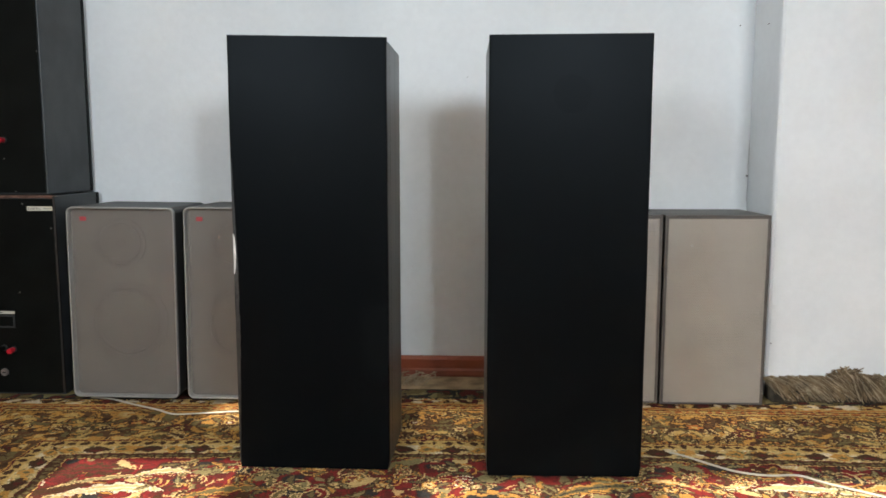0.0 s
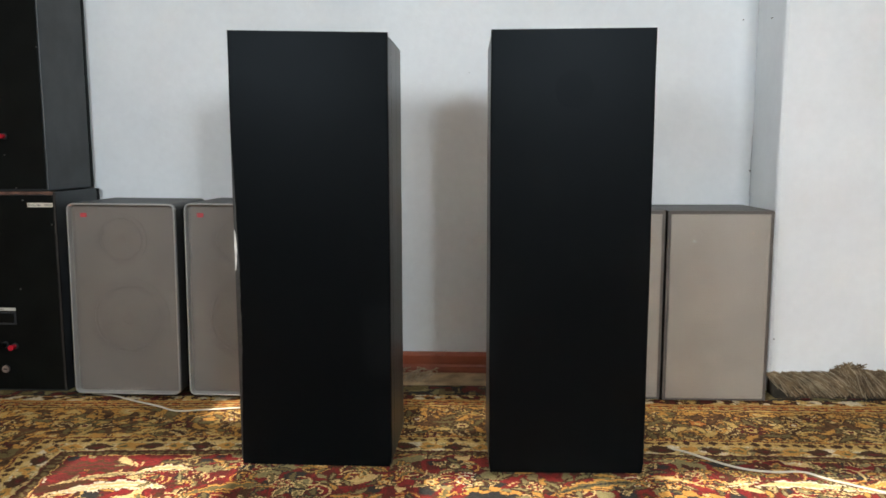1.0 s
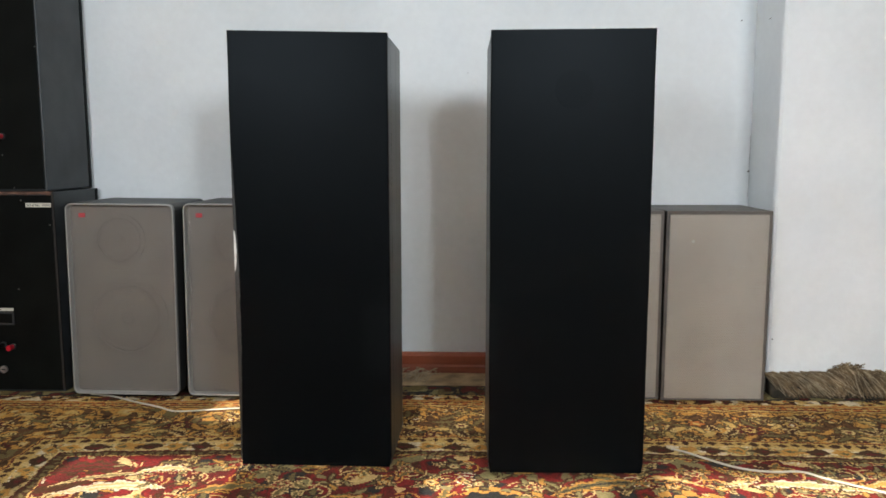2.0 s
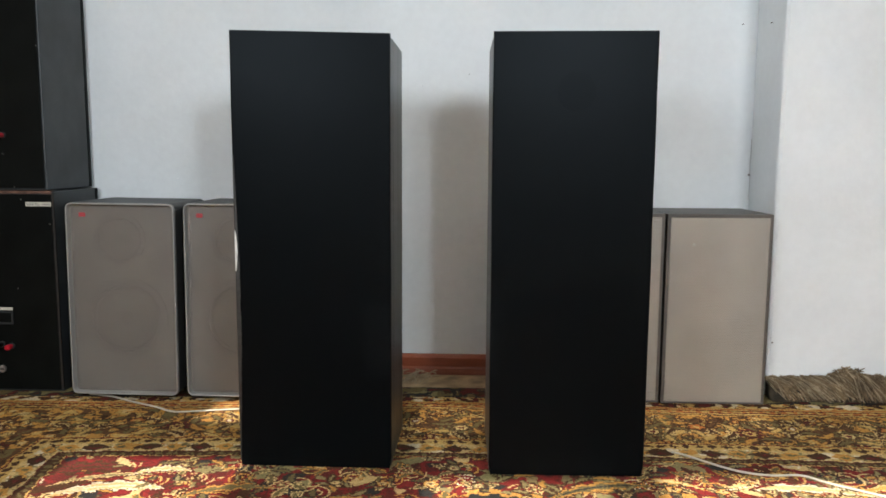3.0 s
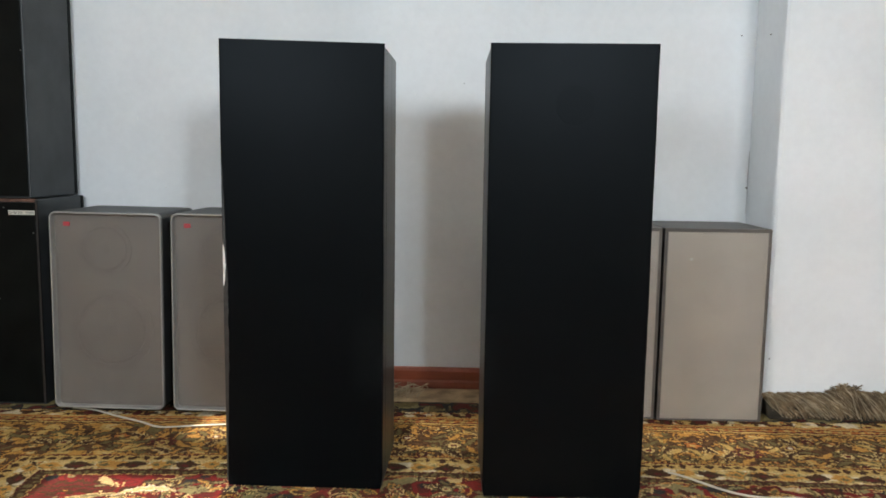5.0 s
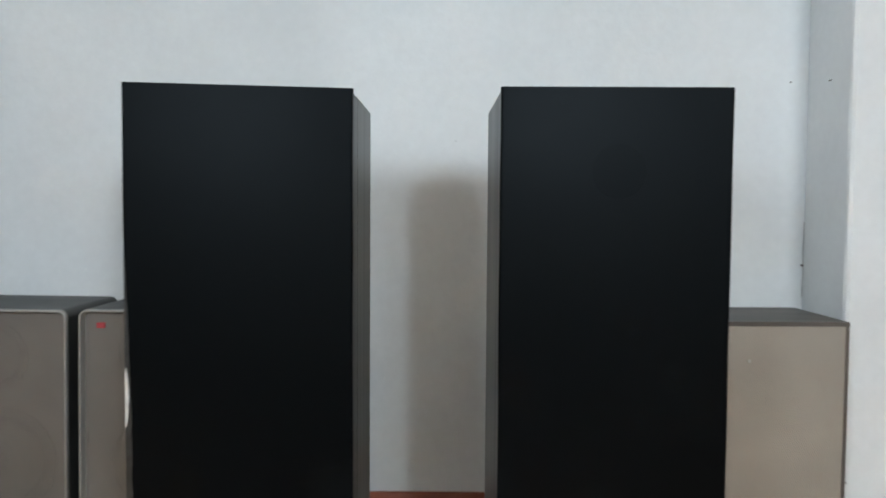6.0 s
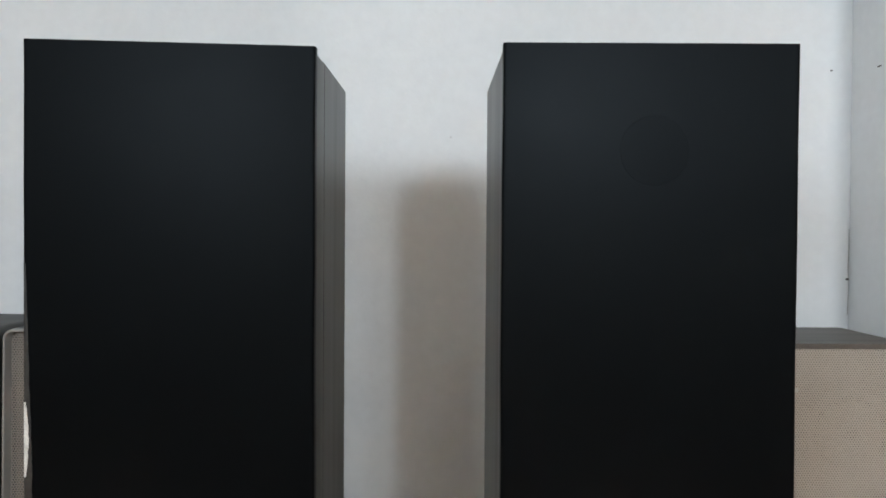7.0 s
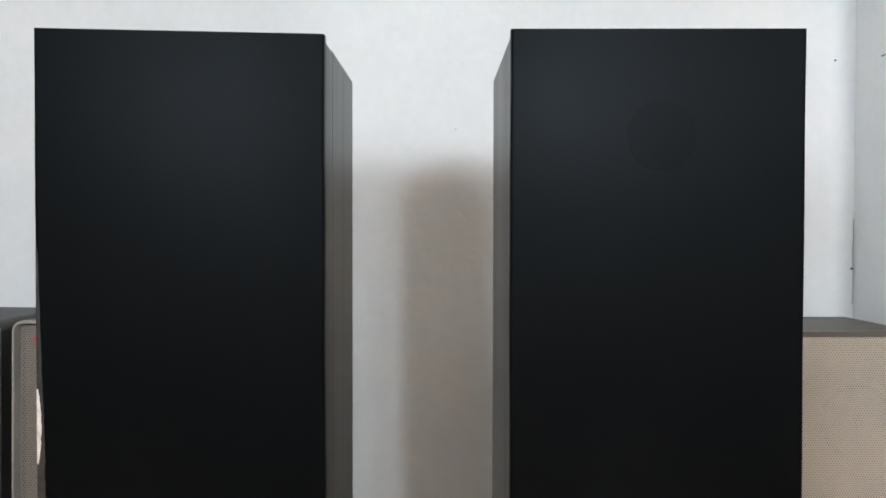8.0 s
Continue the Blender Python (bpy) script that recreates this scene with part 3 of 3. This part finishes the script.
# ---- cables on the carpet ----
for pts in ([(0.612, 1.775, 0.003), (0.642, 1.754, 0.003), (0.732, 1.668, 0.003), (0.808, 1.642, 0.003), (0.880, 1.645, 0.003), (0.926, 1.604, 0.003), (1.015, 1.541, 0.003), (1.20, 1.40, 0.003), (1.5, 1.2, 0.003)],
            [(-1.07, 2.150, 0.003), (-1.0, 2.136, 0.003), (-0.91, 2.088, 0.003), (-0.818, 2.043, 0.003), (-0.753, 2.006, 0.003), (-0.689, 2.014, 0.003), (-0.58, 2.038, 0.003), (-0.43, 2.06, 0.003)]):
    bm = bmesh.new()
    for dy in (0.0, 0.0033):
        tube_mesh(bm, [p + Vector((dy * 0.4, dy, 0)) for p in smooth_line(pts, 8)], 0.0019, 7)
    tagged(part("cable", bm, CABLE, smooth=True), "white twin-core cable lying across the patterned carpet", "cable", "cables on the carpet")


# ---- the carpet: one coloured knot a face ----
RX0, RX1, RY0, RY1 = -1.469, 2.05, -0.55, 2.298
STEP = 0.0038
xs = np.arange(RX0, RX1 + 1e-6, STEP)
ys = np.concatenate([np.arange(RY0, 1.25, 0.0065), np.arange(1.25, RY1 + 1e-6, STEP)])
xc, yc = (xs[1:] + xs[:-1]) / 2, (ys[1:] + ys[:-1]) / 2
GX, GY = np.meshgrid(xc, yc)
rng = np.random.default_rng(7)
PAL = {"cream": (0.64, 0.45, 0.20), "gold": (0.55, 0.275, 0.066), "orange": (0.46, 0.16, 0.042), "red": (0.21, 0.024, 0.022), "wine": (0.12, 0.024, 0.020),
       "brown": (0.075, 0.035, 0.018), "navy": (0.036, 0.034, 0.032), "olive": (0.165, 0.125, 0.052), "sage": (0.26, 0.215, 0.10), "white": (0.72, 0.60, 0.42), "straw": (0.56, 0.36, 0.12), "umber": (0.125, 0.062, 0.028)}
COL = np.zeros(GX.shape + (3,))
jx = GX + rng.normal(0, 0.0010, GX.shape)
jy = GY + rng.normal(0, 0.0010, GX.shape) + 0.055 * np.clip(-GX - 0.1, 0, 1) + 0.012 * np.clip(GX - 0.2, 0, 1)
def cloud(size, seed):
    """Smooth random values over the carpet, mirrored about its middle."""
    g = np.random.default_rng(seed).random((int(4.4 / size) + 3, int(4.4 / size) + 3))
    u, v = np.abs(jx - (RX0 + RX1) / 2) / size, (jy + 0.8) / size
    i, j = u.astype(int), v.astype(int)
    a, b = u - i, v - j
    a, b = a * a * (3 - 2 * a), b * b * (3 - 2 * b)
    return (g[j, i] * (1 - a) + g[j, i + 1] * a) * (1 - b) + (g[j + 1, i] * (1 - a) + g[j + 1, i + 1] * a) * b


WARP_U, WARP_D = 0.016 * (cloud(0.019, 71) - 0.5), 0.012 * (cloud(0.017, 72) - 0.5)
# the weave is pulled askew at the corner
dl, dt, dr, db = jx - RX0 - 0.13 * np.clip(1.74 - jy, 0, 0.5), RY1 - jy, RX1 - jx, jy - RY0
D = np.minimum(np.minimum(dl, dt), np.minimum(dr, db))
U = np.where((D == dt) | (D == db), jx, jy + 0.31)
U, D = U + WARP_U, D * 1.03 + WARP_D


def fill(mask, colour):
    COL[mask] = PAL[colour]


def wave(d0, amp, period, width, shift=0.0):
    return np.abs(D - d0 - amp * np.sin(2 * math.pi * (U / period + shift))) < width


def lozenges(d0, half, period, fat=0.8, shift=0.0):
    f = np.abs(((U / period + shift) % 1) - 0.5) * 2
    return np.abs(D - d0) / half + f / fat < 1


def inband(a, b):
    return (D >= a) & (D < b)


fill(D >= -1, "red")
fill(inband(-1, 0.107), "navy")
fill(inband(0.006, 0.10) & wave(0.053, 0.026, 0.20, 0.010), "olive")
fill(lozenges(0.053, 0.034, 0.20, 0.5), "sage")
fill(lozenges(0.053, 0.018, 0.20, 0.3), "wine")
fill(lozenges(0.053, 0.022, 0.20, 0.4, 0.5), "olive")
fill(inband(0.107, 0.222), "straw")
fill(inband(0.107, 0.150) & wave(0.128, 0.014, 0.09, 0.005), "orange")
fill(lozenges(0.128, 0.020, 0.18, 0.55), "brown")
fill(lozenges(0.128, 0.013, 0.18, 0.3, 0.5), "white")
fill(inband(0.158, 0.168), "orange")
fill(inband(0.173, 0.181), "wine")
fill(inband(0.181, 0.197) & ~lozenges(0.189, 0.010, 0.030, 0.8), "orange")
fill(inband(0.197, 0.205), "wine")
fill(inband(0.214, 0.222), "brown")
fill(inband(0.222, 0.462), "gold")
fill(inband(0.462, 0.468), "wine")
fill(inband(0.468, 0.500), "straw")
fill(lozenges(0.484, 0.014, 0.034), "brown")
fill(inband(0.500, 0.559), "cream")
fill(inband(0.502, 0.557) & wave(0.530, 0.016, 0.130, 0.0035, 0.25), "olive")
fill(inband(0.502, 0.557) & wave(0.530, 0.021, 0.0325, 0.0022), "brown")
fill(inband(0.502, 0.557) & wave(0.530, 0.019, 0.0650, 0.0024, 0.4), "orange")
fill(lozenges(0.530, 0.026, 0.130, 0.55), "brown")
fill(lozenges(0.522, 0.010, 0.130, 0.25), "wine")
fill(lozenges(0.530, 0.022, 0.130, 0.40, 0.5), "gold")
fill(lozenges(0.530, 0.010, 0.130, 0.18, 0.5), "orange")
fill(lozenges(0.530, 0.014, 0.130, 0.16, 0.25) | lozenges(0.530, 0.014, 0.130, 0.16, 0.75), "sage")
fill(inband(0.559, 0.563), "wine")
fill(inband(0.563, 0.591), "brown")
fill(lozenges(0.577, 0.010, 0.022, 0.7), "olive")
fill(inband(0.588, 0.591), "straw")


def window(x, y, r):
    a, b = np.searchsorted(xc, (x - r, x + r))
    c, d = np.searchsorted(yc, (y - r, y + r))
    return slice(c, d), slice(a, b)


def rosette(x, y, r, petals, colours, turn=0.0, lo=-1.0, hi=9.0):
    """A flower of nested rings with a scalloped outline, kept within a band."""
    w = window(x, y, r * 1.3)
    px, py = jx[w] - x, jy[w] - y
    rad, ang = np.hypot(px, py), np.arctan2(py, px) + turn
    lim = r * (0.82 + 0.18 * np.cos(petals * ang))
    ok = (D[w] > lo) & (D[w] < hi)
    COL[w][ok & (rad < lim + 0.0026)] = PAL["brown"]
    for k, c in enumerate(colours):
        m = ok & (rad < lim * (1 - k / len(colours)))
        COL[w][m] = PAL[c]


def leaf(x, y, length, width, turn, colours, bend=0.0, lo=-1.0, hi=9.0):
    """A pointed, bent leaf with an outline, a body and a vein."""
    w = window(x, y, length * 0.75)
    px, py = jx[w] - x, jy[w] - y
    a = px * math.cos(turn) + py * math.sin(turn)
    b = -px * math.sin(turn) + py * math.cos(turn) + bend * ((a / length * 2) ** 2 - 0.4)
    f = np.clip(1 - (2 * a / length) ** 2, 0, 1)
    ser = 1 + 0.22 * np.sign(np.sin(a / length * 34))
    ok = (D[w] > lo) & (D[w] < hi)
    COL[w][ok & (np.abs(b) < width * f * ser + 0.0021) & (np.abs(a) < length / 2)] = PAL["brown"]
    for k, c in enumerate(colours):
        m = ok & (np.abs(b) < width * f * ser * (1 - 0.42 * k)) & (np.abs(a) < length / 2 * (1 - 0.12 * k))
        COL[w][m] = PAL[c]


def pick(*names):
    return names[int(rng.integers(len(names)))]


def spiral(x, y, r, turn, hand, colour, thick=0.0024, lo=-1.0, hi=9.0):
    """A curling tendril."""
    w = window(x, y, r * 1.2)
    px, py = jx[w] - x, jy[w] - y
    rad, ang = np.hypot(px, py), (hand * np.arctan2(py, px) + turn) % (2 * math.pi)
    ok = (D[w] > lo) & (D[w] < hi)
    for lap in (0, 1):
        line = r * (1 - 0.42 * (ang + lap * 2 * math.pi) / (2 * math.pi))
        COL[w][ok & (np.abs(rad - line) < thick)] = PAL[colour]


def spray(x, y, r, petals, rings, leaves, turn, lo, hi, n=6, far=1.65, size=1.0):
    """A flower with leaves set round it like spokes, and small buds between them."""
    for k in range(n):
        a = turn + 2 * math.pi * k / n
        lx, ly = x + far * r * math.cos(a), y + far * r * math.sin(a)
        leaf(lx, ly, r * 1.5 * size, r * 0.30 * size, a + (0.6 if k % 2 else -0.6), leaves[k % len(leaves)], r * 0.25 * (1 if k % 2 else -1), lo, hi)
        b = a + math.pi / n
        rosette(x + far * 0.95 * r * math.cos(b), y + far * 0.95 * r * math.sin(b), r * 0.24, 4, leaves[(k + 1) % len(leaves)][:1], 0, lo, hi)
    rosette(x, y, r, petals, rings, turn, lo, hi)


def scrolls(mask, size, seed, low, high, line, share=0.62):
    """Dense curling scrollwork: dark and pale shapes with thin outlines between them."""
    p, q = cloud(size, seed), cloud(size * 1.7, seed + 50)
    k = (q * 2.999).astype(int)
    for i, c in enumerate(high):
        fill(mask & (p > share) & (k == i), c)
    for i, c in enumerate(low):
        fill(mask & (p < 1 - share) & (k == i), c)
    fill(mask & (np.abs(p - share) < 0.045), line)
    fill(mask & (np.abs(p - 0.40) < 0.025), line)


scrolls(inband(0.006, 0.102), 0.026, 11, ("olive", "sage", "olive"), ("brown", "wine", "brown"), "navy", 0.60)
scrolls(inband(0.110, 0.152), 0.017, 12, ("white", "cream", "straw"), ("brown", "wine", "brown"), "brown", 0.60)
scrolls(inband(0.226, 0.458), 0.024, 13, ("cream", "straw", "gold"), ("brown", "umber", "olive"), "umber", 0.63)
scrolls(inband(0.503, 0.556), 0.020, 14, ("white", "cream", "white"), ("straw", "gold", "olive"), "sage", 0.64)
fill(lozenges(0.530, 0.027, 0.130, 0.60), "brown")
fill(lozenges(0.534, 0.009, 0.130, 0.22), "wine")
fill(lozenges(0.530, 0.024, 0.130, 0.45, 0.5), "gold")
fill(lozenges(0.530, 0.010, 0.130, 0.20, 0.5), "olive")
scrolls(inband(0.593, 9), 0.040, 15, ("cream", "wine", "sage"), ("wine", "brown", "navy"), "wine", 0.66)

# main border: palmettes with leaves about them, strung on a vine
fill(inband(0.228, 0.456) & wave(0.342, 0.070, 0.36, 0.0042), "olive")
fill(inband(0.228, 0.456) & wave(0.342, 0.070, 0.36, 0.0032, 0.5), "brown")
dark = (("brown", "umber"), ("umber", "gold"), ("brown", "olive"), ("olive", "straw"), ("cream", "brown"))
runs = [((lambda s, o: (s, RY1 - 0.342 - o)), RX0 + 0.25, RX1 - 0.25), ((lambda s, o: (RX0 + 0.342 + o, s)), RY0 + 0.25, RY1 - 0.25),
        ((lambda s, o: (RX1 - 0.342 - o, s)), RY0 + 0.25, RY1 - 0.25), ((lambda s, o: (s, RY0 + 0.342 + o)), RX0 + 0.25, RX1 - 0.25)]
flowers = ((("wine", "brown", "straw", "wine"), 8), (("brown", "straw", "wine", "white"), 6), (("olive", "brown", "cream", "wine"), 7), (("brown", "orange", "straw"), 5))
for place, s0, s1 in runs:
    for k in range(int((s1 - s0) / 0.070)):
        s = s0 + k * 0.070
        for off, r in ((-0.078, 0.017), (0.080, 0.017)):
            x, y = place(s + 0.03 + rng.uniform(-0.012, 0.012), off + rng.uniform(-0.010, 0.010))
            rings, petals = flowers[(k * 3 + (off > 0)) % 4]
            spray(x, y, r * rng.uniform(0.8, 1.15), petals, rings[:3], dark[k % 2:], rng.uniform(0, 3), 0.226, 0.458, 5, 1.75, 1.55)
    for k in range(int((s1 - s0) / 0.130)):
        s = s0 + k * 0.130
        x, y = place(s, (0.022, -0.024)[k % 2])
        rings, petals = flowers[k % 4]
        spray(x, y, (0.040, 0.034)[k % 2], petals, rings, dark[k % 3:], rng.uniform(0, 3), 0.226, 0.458, 6, 1.45, 1.25)

# field: red ground with flowers, curling tendrils and leaf sprays, mirrored about the middle
MID = (RX0 + RX1) / 2
blooms = ((("olive", "straw", "wine", "gold"), 6), (("cream", "red", "olive", "cream"), 8), (("navy", "sage", "wine", "straw"), 6), (("gold", "cream", "brown"), 5), (("brown", "sage", "cream", "wine"), 7))
sets = ((("cream", "olive"), ("navy", "olive")), (("brown", "sage"), ("olive", "gold")), (("brown", "wine"), ("cream", "brown"), ("navy", "sage")), (("gold", "olive"), ("wine", "brown")))
for i in range(12):
    for j in range(20):
        fx, fy = 0.045 + i * 0.112 + (0.056 if j % 2 else 0) + rng.uniform(-0.014, 0.014), 1.745 - j * 0.092 + rng.uniform(-0.012, 0.012)
        rings, petals = blooms[int(rng.integers(5))]
        leaves, turn, r, curl = sets[int(rng.integers(4))], rng.uniform(0, 3), rng.uniform(0.015, 0.027), pick("cream", "straw", "white", "gold", "cream")
        tx, ty = rng.uniform(-0.04, 0.04), rng.uniform(-0.03, 0.03)
        for side in (1, -1):
            x = MID + side * fx
            spiral(x + side * tx, fy + ty, r * 1.9, turn, side, curl, 0.0022, 0.592)
            spray(x, fy, r, petals, rings, leaves, turn * side, 0.592, 9.0, 5, 1.6, 1.4)
# long serrated leaves sweeping in from the corner, and the lobes of the medallion
# white leaves sit in the sun patches; their white paints the burnt-out light
for x, y, ln, wd, a, cols in ((-0.80, 1.645, 0.22, 0.034, 0.12, ("brown", "wine", "brown")), (-0.82, 1.535, 0.22, 0.030, 0.40, ("wine", "brown")), (-0.74, 1.595, 0.24, 0.010, 0.28, ("cream", "sage")), (-0.70, 1.540, 0.25, 0.025, 0.12, ("white", "cream", "white")), (-0.62, 1.635, 0.15, 0.014, 0.15, ("white", "cream")), (-0.44, 1.53, 0.22, 0.018, 0.25, ("gold", "olive")), (0.86, 1.580, 0.36, 0.017, -0.06, ("white", "cream")), (0.56, 1.60, 0.16, 0.012, -0.2, ("gold", "cream")),
                              (0.40, 1.560, 0.26, 0.022, 0.30, ("gold", "olive", "navy")), (0.58, 1.475, 0.30, 0.050, 0.05, ("gold", "navy", "navy")), (0.15, 1.480, 0.26, 0.045, 0.0, ("gold", "navy", "navy")), (1.08, 1.60, 0.24, 0.016, 0.1, ("cream", "gold"))):
    leaf(x, y, ln, wd, a, cols, 0.03, 0.592)
    for k in range(3):
        leaf(x + (k - 1) * ln * 0.27, y + (0.012, -0.016, 0.010)[k], ln * 0.2, wd * 0.24, a + (0.5, -0.4, 0.6)[k], (("wine", "red"), ("brown", "gold"), ("olive", "sage"))[k], 0.006, 0.592)

COL *= rng.normal(1.0, 0.09, GX.shape)[..., None].clip(0.7, 1.3)
nx, ny = len(xs), len(ys)
VX, VY = np.meshgrid(xs, ys)
VZ = -0.0012 * rng.random(VX.shape) + 0.0016 * np.sin(VX * 5.1 + 1.0) * np.sin(VY * 6.3) - 0.0010
VZ[-1, :] = FLOOR_Z + 0.0015
co = np.stack([VX, VY, VZ], -1).reshape(-1, 3)
ii, kk = np.meshgrid(np.arange(nx - 1), np.arange(ny - 1))
first = (kk * nx + ii).reshape(-1)
quads = np.stack([first, first + 1, first + nx + 1, first + nx], -1)
me = bpy.data.meshes.new("carpet")
me.vertices.add(len(co))
me.vertices.foreach_set("co", co.reshape(-1))
me.loops.add(quads.size)
me.loops.foreach_set("vertex_index", quads.reshape(-1).astype(np.int32))
me.polygons.add(len(quads))
me.polygons.foreach_set("loop_start", (np.arange(len(quads)) * 4).astype(np.int32))
me.update(calc_edges=True)
att = me.attributes.new("knot", "FLOAT_COLOR", "FACE")
rgba = np.ones((len(quads), 4))
rgba[:, :3] = COL.reshape(-1, 3)
att.data.foreach_set("color", rgba.reshape(-1).astype(np.float32))
me.materials.append(PILE)
carpet = tagged(new("carpet"), "red and gold oriental carpet with floral borders and fringe", "carpet")
pile = new("wool_surface", me)
pile.parent = carpet
part("woven_end", box(RX0, RX1, RY1 - 0.004, 2.449, FLOOR_Z, FLOOR_Z + 0.004), KELIM, carpet, "plain tan flat-woven end")


def strand(bm, p0, p1, p2, r, n=7, curl=0.0):
    ph = random.uniform(0, 6.28)
    a, b, c = Vector(p0), Vector(p1), Vector(p2)
    pts = []
    for i in range(n + 1):
        t = i / n
        p = a * (1 - t) ** 2 + b * 2 * t * (1 - t) + c * t * t
        p = p + Vector((curl * math.sin(ph + t * 7), curl * 0.5 * math.cos(ph + t * 5), 0))
        p.z = max(p.z, FLOOR_Z + 0.003)
        pts.append(p)
    tube_mesh(bm, pts, r, 4)


# fringe heaped up against the pier: hanks of yarn drooping over its edge
bm, pale = bmesh.new(), bmesh.new()


def crest(x):
    return 0.064 + 0.010 * min(max((x - 1.03) / 0.3, 0), 1) + 0.004 * noise.noise((x * 9, 0.3, 0)) + 0.020 * math.exp(-((x - 1.265) / 0.030) ** 2)


ridge = bmesh.new()
for k in range(61):
    rx = 1.030 + 0.75 * k / 60
    hz = 0.044 + 0.006 * noise.noise((rx * 8, 1.0, 0.0))
    for y, z in ((2.205, -0.004), (2.222, 0.014 + 0.3 * hz), (2.245, 0.9 * hz), (2.274, hz), (2.277, -0.004)):
        ridge.verts.new((rx, y + 0.004 * noise.noise((rx * 12, y, 3.0)), z))
ridge.verts.ensure_lookup_table()
for k in range(60):
    for i in range(5):
        j = (i + 1) % 5
        ridge.faces.new([ridge.verts[q] for q in (k * 5 + i, k * 5 + j, k * 5 + 5 + j, k * 5 + 5 + i)])
for k in (0, 60):
    ridge.faces.new([ridge.verts[k * 5 + i] for i in range(5)])
part("folded_end", ridge, FOLD, carpet, "dark end of the carpet folded up beneath the fringe", smooth=True)
x = 1.024
while x < 1.78:
    droop, reach = 0.055 + 0.03 * noise.noise((x * 4, 2.0, 0)), 2.212 + 0.018 * noise.noise((x * 11, 5.0, 0))
    for k in range(random.randint(13, 22)):
        sx, z0 = x + random.gauss(0, 0.008), crest(x) * random.uniform(0.84, 1.0)
        y0 = PIER_Y - random.uniform(0.003, 0.030)
        end = (sx + droop + random.gauss(0, 0.014), reach + random.gauss(0, 0.010), random.uniform(0.001, 0.014))
        strand(bm if k % 3 else pale, (sx, y0, z0), (sx + droop * 0.35, y0 - 0.040, z0 * 1.02), end, random.uniform(0.0008, 0.0017), 8, 0.0045)
    x += random.uniform(0.011, 0.020)
for k in range(420):
    x = random.uniform(1.03, 1.78)
    strand(bm, (x, PIER_Y - 0.004, crest(x) * random.uniform(0.5, 0.97)), (x + 0.01, PIER_Y - 0.03, 0.06), (x + random.uniform(-0.01, 0.07), PIER_Y - 0.05, 0.02), 0.0026, 5, 0.004)
for k in range(40):
    x = random.gauss(1.265, 0.018)
    strand(bm if k % 4 else pale, (x, 2.26, 0.06), (x - 0.005, 2.25, 0.085), (x + random.uniform(-0.022, 0.040), 2.245, random.uniform(0.084, 0.106)), 0.0017, 5, 0.004)
tagged(part("fringe", pale, FRINGEPALE, carpet, "paler strands in the heaped fringe"), kind="stuff")
tagged(part("fringe", bm, FRINGE, carpet, "tan cotton fringe heaped against the wall"), kind="stuff")
# pale loose threads between the towers
bm = bmesh.new()
for k in range(95):
    x = random.uniform(-0.34, -0.03) if k < 70 else random.uniform(-1.1, -0.03)
    y = random.uniform(2.33, 2.37)
    strand(bm, (x, y, FLOOR_Z + 0.006), (x + random.uniform(-0.01, 0.05), y + 0.05, 0.008 + random.uniform(0, 0.012)), (x + random.uniform(-0.01, 0.07), 2.44 + random.uniform(-0.03, 0.006), random.uniform(0.0, 0.022)), 0.0015, 7, 0.006)
tagged(part("fringe", bm, FRINGEPALE, carpet, "pale loose cotton threads"), kind="stuff")
